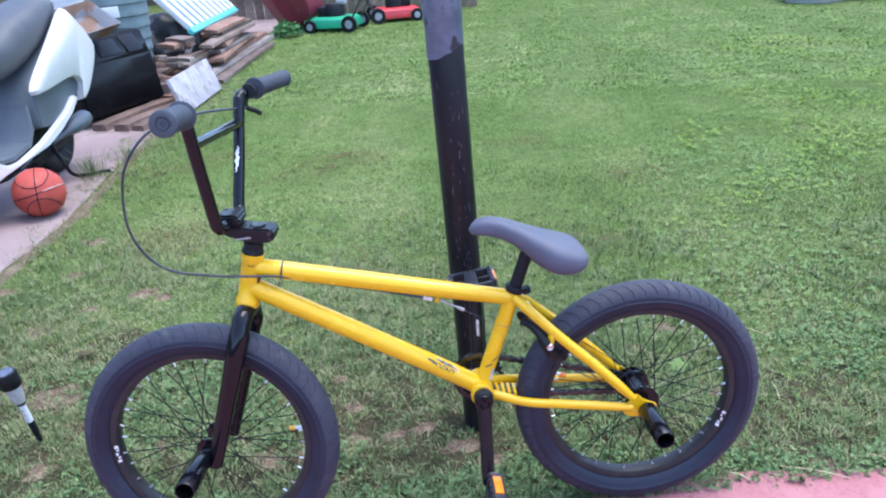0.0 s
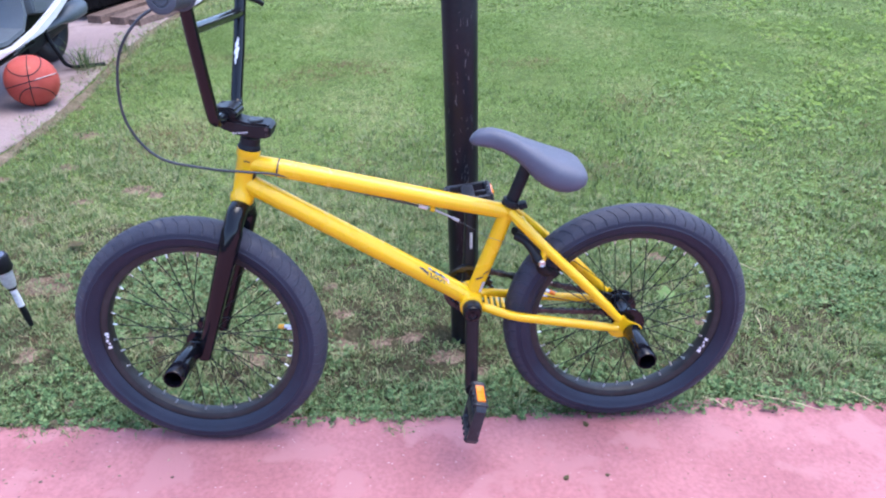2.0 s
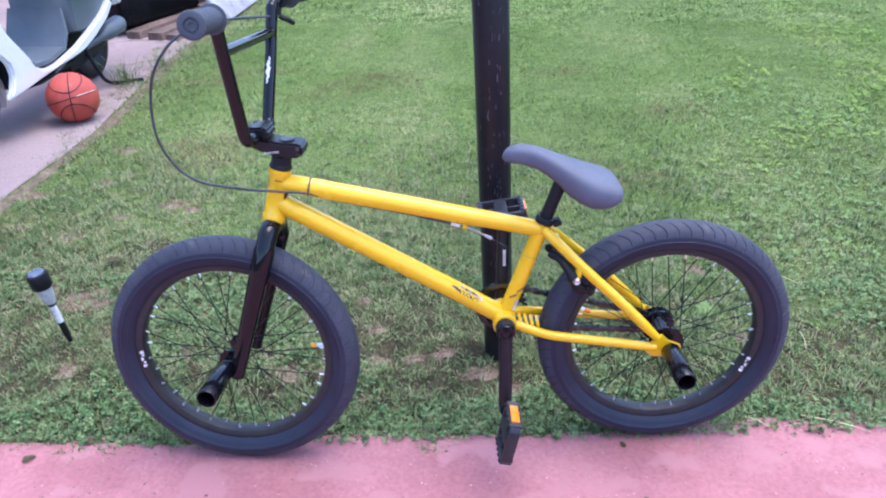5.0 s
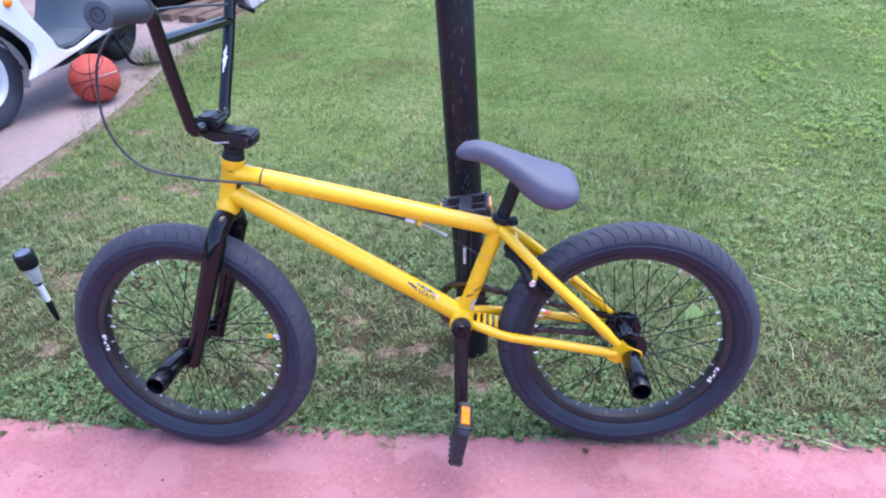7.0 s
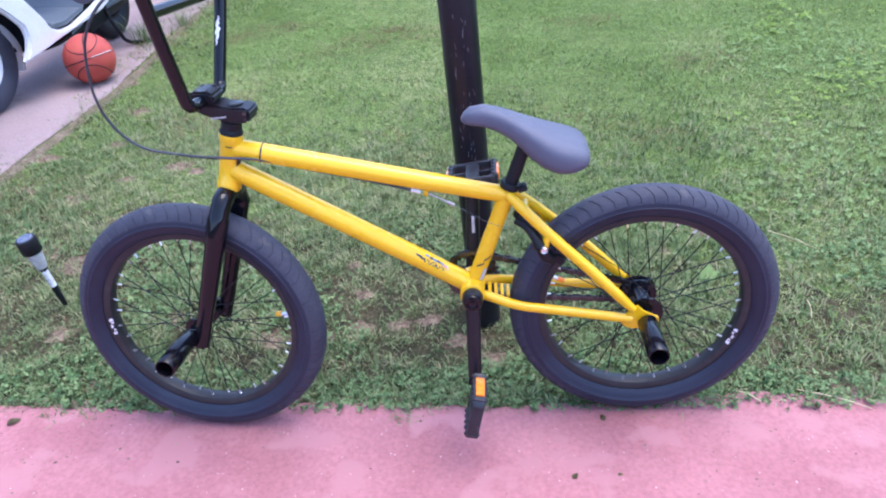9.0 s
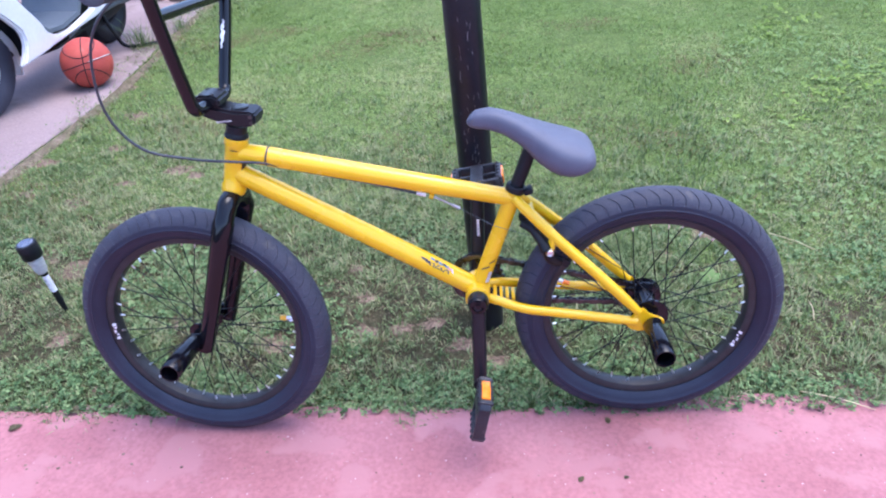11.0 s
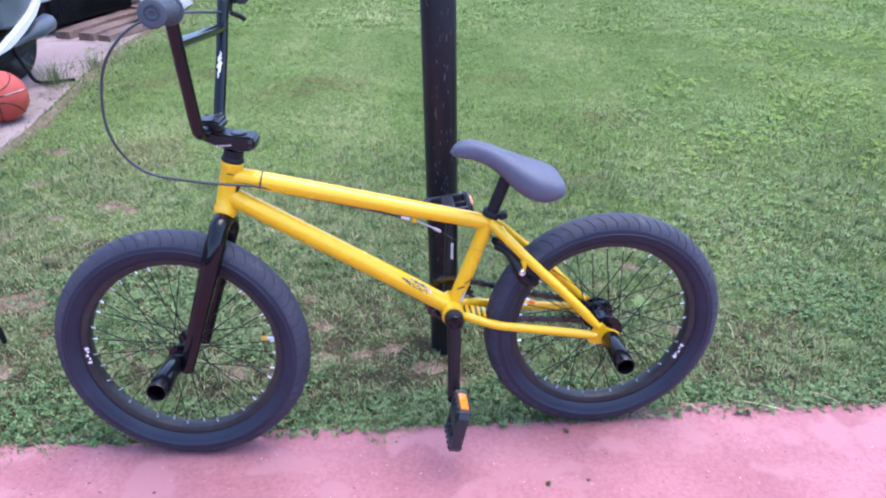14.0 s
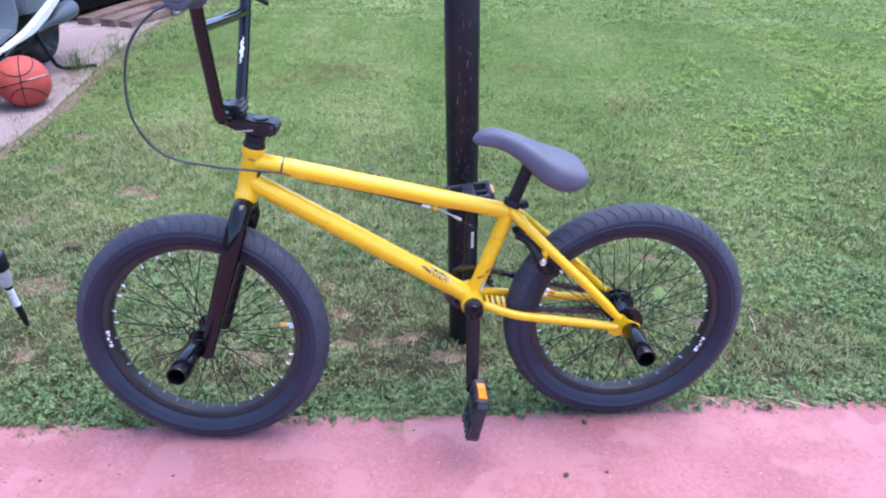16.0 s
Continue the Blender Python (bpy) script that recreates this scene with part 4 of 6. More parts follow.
cab = [start, Vector((0.815, -0.05, 0.918)), Vector((0.845, 0.06, 0.925)), Vector((0.893, 0.08, 0.898)), Vector((0.935, 0.075, 0.835)), Vector((0.947, 0.065, 0.735)), Vector((0.908, 0.055, 0.662)), Vector((0.83, 0.040, 0.632)), Vector((0.765, 0.026, 0.618)),
       Vector((0.708, 0.016, 0.6075)), Vector((0.634, 0.004, 0.5815)), Vector((0.527, 0.003, 0.5545)), Vector((0.439, 0.003, 0.5290))]
tube(bm, curve_pts(cab, 7), 0.0024, 10)
part("brake_cable", bm, CABLE, bike, "thin black looping brake cable")
bm = bmesh.new()
tube(bm, [(0.441, 0.003, 0.5295), (0.424, 0.003, 0.5245)], 0.0036, 10)
part("ferrule", bm, CHROME, bike, "silver cable ferrule")
bm = bmesh.new()
tube(bm, [(0.418, 0.003, 0.5235), (0.410, 0.003, 0.5210)], 0.0052, 12)
tube(bm, [(0.414, 0.001, 0.5225), (0.415, 0.0, 0.534)], 0.0036, 10)
part("cable_stop", bm, YELLOW, bike)
bm = bmesh.new()
tube(bm, [(0.426, 0.003, 0.525), (0.412, 0.003, 0.5215), (0.386, 0.006, 0.510), (0.363, 0.010, 0.4985), (0.30, 0.017, 0.462), (0.224, 0.02, 0.437)], 0.0004, 6)
part("bare_cable", bm, WIRE, bike, "bare steel cable")
bm = bmesh.new()
tube(bm, [(0.408, 0.003, 0.520), (0.390, 0.006, 0.512), (0.376, 0.008, 0.5050), (0.375, 0.008, 0.5045), (0.362, 0.010, 0.498)], [0.0022, 0.0018, 0.0018, 0.0034, 0.0034], 10)
part("adjuster", bm, GREY_METAL, bike, "silver cable adjuster")

# rear brake arms
for side in (1, -1):
    bm = bmesh.new()
    tube(bm, curve_pts([(0.205, side * 0.046, 0.424), (0.214, side * 0.040, 0.440), (0.228, side * 0.024, 0.456), (0.246, side * 0.010, 0.462)], 4), [0.014, 0.0135, 0.0125] + [0.011] * 10, 12, flat=0.8)
    tube(bm, curve_pts([(0.203, side * 0.046, 0.424), (0.196, side * 0.044, 0.402), (0.180, side * 0.034, 0.388)], 4), 0.0105, 12, flat=0.8)
    box(bm, (0.048, 0.013, 0.015), pose(0.178, side * 0.026, 0.392, 0, -40, 0), 0.003)
    part("brake_arm", bm, BLACK_MATT, bike, "black rim brake arm on the seat stay")
for side in (1, -1):
    bm = about_y([(0.0, 0.0), (0.0075, 0.0), (0.0075, 0.006), (0.0055, 0.009), (0.0, 0.006)], 16)
    part("brake_bolt", bm, CHROME, bike, "shiny bolt", Matrix.Translation((0.199, side * 0.050 - (0.009 if side < 0 else 0), 0.421)))

# seat
bm = bmesh.new()
ax = (SEAT - BB).normalized()
tube(bm, [SEAT - ax * 0.01, SEAT + ax * 0.118], 0.0127, 20)
part("seat_post", bm, BLACK_MATT, bike, "black seat post")
bm = bmesh.new()
tube(bm, [SEAT + ax * 0.012, SEAT + ax * 0.0135, SEAT + ax * 0.024, SEAT + ax * 0.0255], [0.0175, 0.0185, 0.0185, 0.0175], 24)
q = SEAT + ax * 0.019
box(bm, (0.018, 0.022, 0.012), Matrix.Translation(q + Vector((-0.022, 0.006, -0.003))) @ Matrix.Rotation(radians(20), 4, "Y"), 0.004)
part("seat_clamp", bm, BLACK_MATT, bike, "black seat clamp")
bm = bmesh.new()
stations = [(0.342, 0.664, 0.004, 0.660), (0.337, 0.673, 0.011, 0.655), (0.326, 0.682, 0.017, 0.652), (0.303, 0.685, 0.021, 0.649), (0.278, 0.679, 0.025, 0.640), (0.257, 0.671, 0.030, 0.626), (0.238, 0.662, 0.038, 0.610), (0.220, 0.654, 0.050, 0.591),
            (0.200, 0.645, 0.061, 0.577), (0.180, 0.637, 0.069, 0.569), (0.161, 0.630, 0.072, 0.568), (0.145, 0.624, 0.070, 0.571), (0.133, 0.6185, 0.065, 0.576), (0.125, 0.613, 0.057, 0.581), (0.120, 0.606, 0.044, 0.586), (0.118, 0.599, 0.022, 0.591)]
rings = []
for u, w, hw, low in stations:
    ring = []
    mid = low + 0.42 * (w - low)
    for k in range(28):
        a = 2 * math.pi * k / 28
        c, s_ = math.cos(a), math.sin(a)
        y = hw * math.copysign(abs(c) ** 0.66, c)
        ring.append((u, y, mid + (w - mid) * abs(s_) ** 0.68 if s_ > 0 else mid - (mid - low) * abs(s_) ** 0.7))
    rings.append(ring)
loft(bm, rings)
saddle = part("saddle", bm, SADDLE, bike, "slim dark grey padded saddle, nose tipped up")

# cranks, chainring, chain, pedals
for side, w_ped in ((1, 0.136), (-1, 0.486)):
    bm = bmesh.new()
    end = Vector((0.338 if side > 0 else 0.330, side * 0.078, w_ped))
    p0 = Vector((BB.x, side * 0.049, BB.z))
    tube(bm, [p0, p0.lerp(end, 0.12), p0.lerp(end, 0.5), p0.lerp(end, 0.9), end], [0.0165, 0.0145, 0.0140, 0.0135, 0.0135], 18, flat=0.9)
    lathe(bm, [(0.0, 0.0), (0.0195, 0.0), (0.0205, 0.003), (0.0205, 0.018), (0.019, 0.021), (0.0, 0.021)], 28, Matrix.Translation((BB.x, side * 0.0375, BB.z)) @ Matrix.Rotation(radians(-90 * side), 4, "X"))
    tube(bm, [end - Vector((0, side * 0.012, 0)), end + Vector((0, side * 0.010, 0))], 0.0135, 18)
    crank = part("crank_arm", bm, BLACK_SATIN, bike, "tubular black crank arm")
    bm = bmesh.new()
    lathe(bm, [(0.0, 0.0), (0.0185, 0.0), (0.0185, 0.003), (0.0165, 0.006), (0.0110, 0.0075), (0.0100, 0.004), (0.0045, 0.004), (0.0045, 0.0065), (0.0, 0.0065)], 24, Matrix.Translation((BB.x, side * 0.0585, BB.z)) @ Matrix.Rotation(radians(-90 * side), 4, "X"))
    part("spindle_bolt", bm, BLACK_GLOSS, crank, "glossy black spindle cap")
    if side < 0:
        for k in range(9):
            bm = bmesh.new()
            box(bm, (0.0055, 0.0006, 0.0028), Matrix.Translation((0.331, -0.0520, 0.405 + 0.0042 * k)))
            part("mark", bm, WHITE_PRINT, crank, smooth=False)


def pedal(m, side):
    """Moulded cage pedal: axle along y, platform in the xy plane of m."""
    bm = bmesh.new()
    L, W, T = 0.102, 0.090, 0.026
    for sx in (-1, 1):
        box(bm, (0.012, W * 0.86, T), pose(sx * (L / 2 - 0.006), 0, 0), 0.004)
    for sy in (-1, 1):
        box(bm, (L * 0.80, 0.011, T * 0.9), pose(0, sy * (W / 2 - 0.006), 0), 0.004)
        for sx in (-1, 1):
            box(bm, (0.022, 0.012, T * 0.9), pose(sx * 0.042, sy * (W / 2 - 0.010), 0, 0, 0, -sx * sy * 38), 0.004)
    box(bm, (0.028, W * 0.98, 0.022), pose(0, 0, 0), 0.006)
    for sx in (-1, 1):
        box(bm, (0.040, 0.008, 0.016), pose(sx * 0.026, 0, 0), 0.003)
        for j in range(5):
            for sz in (-1, 1):
                box(bm, (0.007, 0.007, 0.005), pose(sx * (L / 2 - 0.006), -0.032 + 0.016 * j, sz * T / 2), 0.0015, 1)
    ob = part("pedal", bm, PEDAL_PLASTIC, bike, "black moulded platform pedal", m)
    for sx in (-1, 1):
        bm = bmesh.new()
        box(bm, (0.005, 0.050, 0.017), pose(sx * (L / 2 + 0.001), 0.004 * side, 0), 0.0015)
        part("reflector", bm, ORANGE, ob, "orange reflector")
    return ob


pedal(Matrix.Translation((0.337, 0.144, 0.124)) @ Matrix.Rotation(radians(-102), 4, "Y"), 1)
pedal(Matrix.Translation((0.330, -0.146, 0.486)) @ Matrix.Rotation(radians(8), 4, "Y"), -1)
for s_, w_ped in ((1, 0.136), (-1, 0.486)):
    bm = bmesh.new()
    tube(bm, [(0.335, s_ * 0.080, w_ped), (0.335, s_ * 0.150, w_ped)], 0.006, 12)
    part("pedal_axle", bm, STEEL_DARK, bike)
bm = bmesh.new()
teeth, r0 = 25, 0.0515
out = []
for k in range(teeth * 4):
    a = 2 * math.pi * k / (teeth * 4)
    r = r0 + (0.0035 if k % 4 in (1, 2) else -0.002)
    out.append((r * math.cos(a), r * math.sin(a)))
rm_ = Matrix.Translation((BB.x, -0.043, BB.z)) @ Matrix.Rotation(radians(90), 4, "X")
loft(bm, [[rm_ @ Vector((x * f, y * f, z)) for x, y in out] for f, z in ((0.84, -0.002), (1.0, -0.002), (1.0, 0.002), (0.84, 0.002), (0.84, -0.002))], cap=False)
bmesh.ops.remove_doubles(bm, verts=bm.verts, dist=1e-6)
for k in range(5):
    box(bm, (0.030, 0.009, 0.0036), rm_ @ Matrix.Rotation(radians(72 * k + 20), 4, "Z") @ Matrix.Translation((0.031, 0, 0)), 0.001, 1)
lathe(bm, [(0.0, -0.0022), (0.020, -0.0022), (0.020, 0.0022), (0.0, 0.0022)], 28, rm_)
part("chainring", bm, BLACK_GLOSS, bike, "small black toothed chainring with open spokes")
part("cog", about_y([(0.0, -0.004), (0.020, -0.004), (0.020, 0.004), (0.0, 0.004)], 18), STEEL_DARK, bike, m=Matrix.Translation((0, -0.043, AX)))
RC, RG = 0.0515, 0.0195
c1, c2 = Vector((BB.x, BB.z)), Vector((0, AX))
dv = c1 - c2
base = math.atan2(dv.y, dv.x)
off = math.acos((RC - RG) / dv.length)
loop = []
for k in range(25):
    a = base + off * (1 - 2 * k / 24)
    loop.append(c1 + RC * Vector((math.cos(a), math.sin(a))))
far = []
for k in range(13):
    a = base - off - (2 * math.pi - 2 * off) * k / 12
    far.append(c2 + RG * Vector((math.cos(a), math.sin(a))))
loop = loop + far
dist, pts = [0], loop + [loop[0]]
for p, q in zip(pts, pts[1:]):
    dist.append(dist[-1] + (q - p).length)
links = int(dist[-1] / 0.0127)
bm = bmesh.new()
for k in range(links):
    s0 = dist[-1] * (k + 0.5) / links
    i = max(j for j in range(len(dist) - 1) if dist[j] <= s0)
    t = (s0 - dist[i]) / (dist[i + 1] - dist[i])
    p, dd = pts[i].lerp(pts[i + 1], t), pts[i + 1] - pts[i]
    ang = math.atan2(dd.y, dd.x)
    m = Matrix.Translation((p.x, -0.043, p.y)) @ Matrix.Rotation(-ang, 4, "Y")
    for sy in (-1, 1):
        box(bm, (0.0150 if k % 2 else 0.013, 0.0014, 0.0108 if k % 2 else 0.0090), m @ Matrix.Translation((0, sy * (0.0045 if k % 2 else 0.003), 0)))
    box(bm, (0.0055, 0.0065, 0.0065), m @ Matrix.Translation((0.0064, 0, 0)))
part("chain", bm, STEEL_DARK, bike, "dark oily roller chain", smooth=False)
# amber reflector and valve on the front wheel
bm = bmesh.new()
tube(bm, [(-0.163, 0.0, 0.020), (-0.175, 0.0, 0.020)], [0.0050, 0.0058], 10)
part("spoke_reflector", bm, AMBER, bike, "small amber bead on the spokes", FORK_M)
bm = bmesh.new()
tube(bm, [(-0.175, 0.0, 0.020), (-0.193, 0.0, 0.020)], 0.0040, 10)
part("valve_stem", bm, CHROME, bike, "", FORK_M)

bm = bmesh.new()
tube(bm, [(0.177, 0.0, 0.3265), (0.168, 0.0, 0.3225)], 0.0038, 10)
part("valve_stem", bm, CHROME, bike)
bm = bmesh.new()
tube(bm, [(0.168, 0.0, 0.3225), (0.156, 0.0, 0.317)], [0.0055, 0.0045], 10)
part("valve_cap", bm, ORANGE, bike, "small orange valve cap")

# ---- solar garden light ----
CLEAR = mat("frosted_plastic", (0.42, 0.43, 0.43), (0.52, 0.53, 0.52), 30, 0.3, coat=0.3)
WHITE_PLASTIC = mat("white_plastic", (0.74, 0.74, 0.76), (0.8, 0.8, 0.82), 12, 0.35, coat=0.2, fine=0.04)
lamp = thing("solar_light", "small stake solar light with black cap, stuck in the lawn", "garden light", pose(-1.166, 1.685, GROUND_Z, 5.0, -3.2, 0))
for nm, prof, mt, lab in (
        ("cap", [(0.0, 0.203), (0.024, 0.203), (0.0265, 0.206), (0.0265, 0.243), (0.025, 0.247), (0.0, 0.2475)], BLACK_MATT, "round black cap"),
        ("solar_panel", [(0.0, 0.2475), (0.020, 0.2475), (0.020, 0.2490), (0.0, 0.2490)], mat("solar_cell", (0.05, 0.05, 0.075), (0.09, 0.09, 0.12), 50, 0.2, coat=0.8), "dark glossy solar cell"),
        ("diffuser", [(0.0, 0.150), (0.013, 0.150), (0.016, 0.160), (0.021, 0.2035), (0.0, 0.2035)], CLEAR, "frosted clear diffuser"),
        ("collar", [(0.0, 0.140), (0.0095, 0.140), (0.0105, 0.143), (0.0105, 0.151), (0.0, 0.151)], BLACK_MATT, ""),
        ("tube", [(0.0, 0.082), (0.0085, 0.082), (0.0085, 0.141), (0.0, 0.141)], WHITE_PLASTIC, "white label on the tube"),
        ("stake", [(0.0, -0.05), (0.003, -0.04), (0.005, 0.0), (0.0065, 0.02), (0.0088, 0.045), (0.0088, 0.083), (0.0, 0.083)], BLACK_MATT, "black stake")):
    bm = bmesh.new()
    lathe(bm, prof, 24)
    part(nm, bm, mt, lamp, lab)
for k in range(3):
    bm = bmesh.new()
    box(bm, (0.006, 0.0006, 0.004 + 0.002 * k), pose(0.001, -0.0087, 0.095 + 0.015 * k))
    part("mark", bm, GREY_PRINT, lamp)

# ---- basketball ----
LEATHER = mat("orange_ball_rubber", (0.40, 0.050, 0.034), (0.47, 0.075, 0.048), 14, 0.6, bump=0.5, bscale=420, fine=0.15, worn=(0.45, 0.14, 0.105), wscale=16, wcut=0.68)
R_BALL = 0.121
cam_dir = Vector((2.25, -3.25, 1.02)).normalized()
zz = (Vector((0, 0, 1)) - cam_dir * cam_dir.z).normalized()
xx = cam_dir.cross(zz)
BALL_M = Matrix.Translation((-2.110, 3.468, R_BALL - 0.007)) @ Matrix((xx, cam_dir, zz)).transposed().to_4x4() @ Matrix.Rotation(radians(9), 4, "Y") @ Matrix.Rotation(radians(-8), 4, "Z")
ball = thing("basketball", "scuffed orange basketball with black seams on the concrete", "ball", BALL_M)
bm = bmesh.new()
bmesh.ops.create_uvsphere(bm, u_segments=64, v_segments=32, radius=R_BALL)
part("skin", bm, LEATHER, ball)


def sph(lat, lon):
    return Vector((math.cos(lat) * math.sin(lon), math.cos(lat) * math.cos(lon), math.sin(lat))) * (R_BALL + 0.0002)


n = 72
lines = [[sph(0, 2 * math.pi * k / n) for k in range(n + 1)], [Matrix.Rotation(radians(-15), 3, "Y") @ sph(2 * math.pi * k / n, 0) for k in range(n + 1)]]
for s_ in (1, -1):
    lines.append([sph(s_ * radians(13 + 42 * math.sin(2 * math.pi * k / n) ** 2), 2 * math.pi * k / n - s_ * 0.12) for k in range(n + 1)])
for ln in lines:
    bm = bmesh.new()
    tube(bm, ln, 0.0024, 8, cap=False)
    part("seam", bm, BLACK_MATT, ball)
bm = bmesh.new()
tube(bm, [sph(0.012, -radians(12 + 3.4 * k)) * 1.006 for k in range(20)], [0.0012] + [0.0022] * 18 + [0.001], 8)
part("seam", bm, mat("chalky_seam", (0.45, 0.36, 0.33), (0.6, 0.5, 0.47), 60, 0.8), ball, "seam worn pale")

# ---- motor scooter ----
SC_WHITE = mat("white_scooter_paint", (0.66, 0.65, 0.68), (0.72, 0.71, 0.73), 5, 0.22, coat=0.7, fine=0.03)
SC_GREY = mat("grey_scooter_plastic", (0.075, 0.092, 0.11), (0.115, 0.135, 0.155), 5, 0.42, bump=0.15, bscale=260)
SC_SEAT = mat("grey_vinyl_seat", (0.055, 0.058, 0.068), (0.085, 0.09, 0.1), 9, 0.5, bump=0.2, bscale=400)
scooter = thing("motor_scooter", "white and grey motor scooter parked on the driveway", "scooter", pose(-2.40, 2.84, -0.006))


def side_loft(outline, hw, mid_bulge=0.02, rows=5):
    """A shell with the outline (y, z) seen from the side, rounded across its width."""
    bm = bmesh.new()
    cy = sum(p[0] for p in outline) / len(outline)
    cz = sum(p[1] for p in outline) / len(outline)
    rings = []
    for k in range(rows):
        t = -1 + 2 * k / (rows - 1)
        sc = 1 - mid_bulge * abs(t) ** 3 * 4
        rings.append([(t * hw, cy + (y - cy) * sc, cz + (z - cz) * sc) for y, z in outline])
    loft(bm, rings)
    bmesh.ops.bevel(bm, geom=[e for e in bm.edges if e.calc_face_angle(0) > 0.8], offset=0.008, segments=2, affect="EDGES")
    return bm


def scooter_wheel(name, y, m_extra=Matrix(), paint=None, tread=RUBBER, k=1.0):
    base = Matrix.Translation((0, y, 0.2165 * k)) @ m_extra @ Matrix.Scale(k, 4)
    bm = bmesh.new()
    prof = [(0.122, -0.036), (0.145, -0.048), (0.18, -0.054), (0.206, -0.042), (0.214, -0.022), (0.2165, 0.0), (0.214, 0.022), (0.206, 0.042), (0.18, 0.054), (0.145, 0.048), (0.122, 0.036)]
    lathe(bm, prof, 56, Matrix.Rotation(radians(90), 4, "Y"), False)
    tyre = part(name, bm, tread, scooter, "black scooter tyre", base)
    bm = bmesh.new()
    lathe(bm, [(0.122, -0.040), (0.126, -0.040), (0.126, 0.040), (0.122, 0.040), (0.112, 0.034), (0.105, 0.015), (0.105, -0.015), (0.112, -0.034)], 56, Matrix.Rotation(radians(90), 4, "Y"), True)
    for k in range(5):
        a = 2 * math.pi * k / 5
        box(bm, (0.036, 0.030, 0.10), Matrix.Rotation(a, 4, "X") @ Matrix.Translation((0, 0, 0.065)), 0.008)
    lathe(bm, [(0.0, -0.03), (0.032, -0.03), (0.036, -0.02), (0.036, 0.02), (0.032, 0.03), (0.0, 0.03)], 24, Matrix.Rotation(radians(90), 4, "Y"))
    part("rim", bm, paint or SC_WHITE, tyre, "five-spoke rim")
    return tyre


scooter_wheel("front_wheel", 0.20, Matrix.Rotation(radians(-4), 4, "Z"), k=1.12)
# rear wheel all black: shadow under the body put into its colour
scooter_wheel("rear_wheel", 1.38, Matrix.Translation((-0.04, 0, 0)), BLACK_MATT, BLACK_MATT)
bm = bmesh.new()
rings = []
for y, z in [(p.x, p.y) for p in curve_pts([(0.00, 0.30, 0), (0.06, 0.42, 0), (0.18, 0.475, 0), (0.30, 0.450, 0), (0.412, 0.369, 0), (0.466, 0.297, 0), (0.500, 0.202, 0), (0.508, 0.105, 0)], 3)]:
    dy, dz = 0.24 - y, 0.215 - z
    ll = math.hypot(dy, dz)
    tip = 1.0 if z > 0.25 or y < 0.3 else 0.35 + 0.65 * (z - 0.105) / 0.145
    rings.append([(x * tip, y + dy / ll * q * tip, z + dz / ll * q * tip) for x, q in ((-0.072, 0.055), (-0.064, 0.012), (-0.036, 0.0), (0.036, 0.0), (0.064, 0.012), (0.072, 0.055))])
loft(bm, rings, loop=False)
bmesh.ops.solidify(bm, geom=bm.faces, thickness=0.004)
part("front_fender", bm, SC_WHITE, scooter, "white front mudguard")
bm = bmesh.new()
tube(bm, [(0, 0.24, 0.30), (0, 0.25, 0.50), (0, 0.27, 0.80), (0, 0.28, 0.98)], 0.03, 14)
for sx in (1, -1):
    tube(bm, [(sx * 0.070, 0.20, 0.242), (sx * 0.064, 0.23, 0.44)], 0.012, 12)
part("steering_column", bm, BLACK_MATT, scooter, "black column and fork")
bm = bmesh.new()
tube(bm, curve_pts([(-0.30, 0.36, 1.02), (-0.12, 0.29, 0.99), (0.12, 0.29, 0.99), (0.30, 0.36, 1.02)], 5), 0.016, 12)
part("handlebar", bm, BLACK_MATT, scooter)
# leg shield, floor, side skirts
bm = bmesh.new()
sh = [(0.24, 0.98), (0.25, 0.80), (0.27, 0.70), (0.285, 0.66)]
rings = []
for y, z in sh:
    hw = 0.12 + 0.075 * min(1, (0.98 - z) / 0.35)
    rings.append([(x * hw, y + 0.035 * (abs(x) ** 2) - 0.02 + (0.0 if abs(x) < 1 else 0.012), z) for x in (-1, -0.93, -0.75, -0.45, 0, 0.45, 0.75, 0.93, 1)])
loft(bm, rings, loop=False)
bmesh.ops.solidify(bm, geom=bm.faces, thickness=0.03)
part("leg_shield", bm, SC_WHITE, scooter, "white leg shield")
bm = bmesh.new()
rings = [[(x, y, z) for x in (-0.165, -0.05, 0.05, 0.165)] for y, z in ((0.27, 0.74), (0.34, 0.60), (0.44, 0.50), (0.50, 0.38), (0.51, 0.28), (0.50, 0.215), (0.62, 0.205), (0.95, 0.225))]
loft(bm, rings, loop=False)
bmesh.ops.solidify(bm, geom=bm.faces, thickness=0.012)
part("wheel_arch", bm, BLACK_MATT, scooter, "black inner wheel arch and belly")
bm = bmesh.new()
rings = []
for y, z in [(0.30, 0.95), (0.32, 0.78), (0.38, 0.60), (0.45, 0.45), (0.53, 0.335), (0.60, 0.275), (0.72, 0.265), (0.88, 0.29), (0.94, 0.36), (0.98, 0.48)]:
    hw = 0.145 if z > 0.4 else 0.165
    rings.append([(x * hw, y + 0.02 * (1 - abs(x)), z) for x in (-1, -0.6, -0.2, 0.2, 0.6, 1)])
loft(bm, rings, loop=False)
bmesh.ops.solidify(bm, geom=bm.faces, thickness=0.02)
part("floorboard", bm, SC_GREY, scooter, "grey inner shield and floorboard")
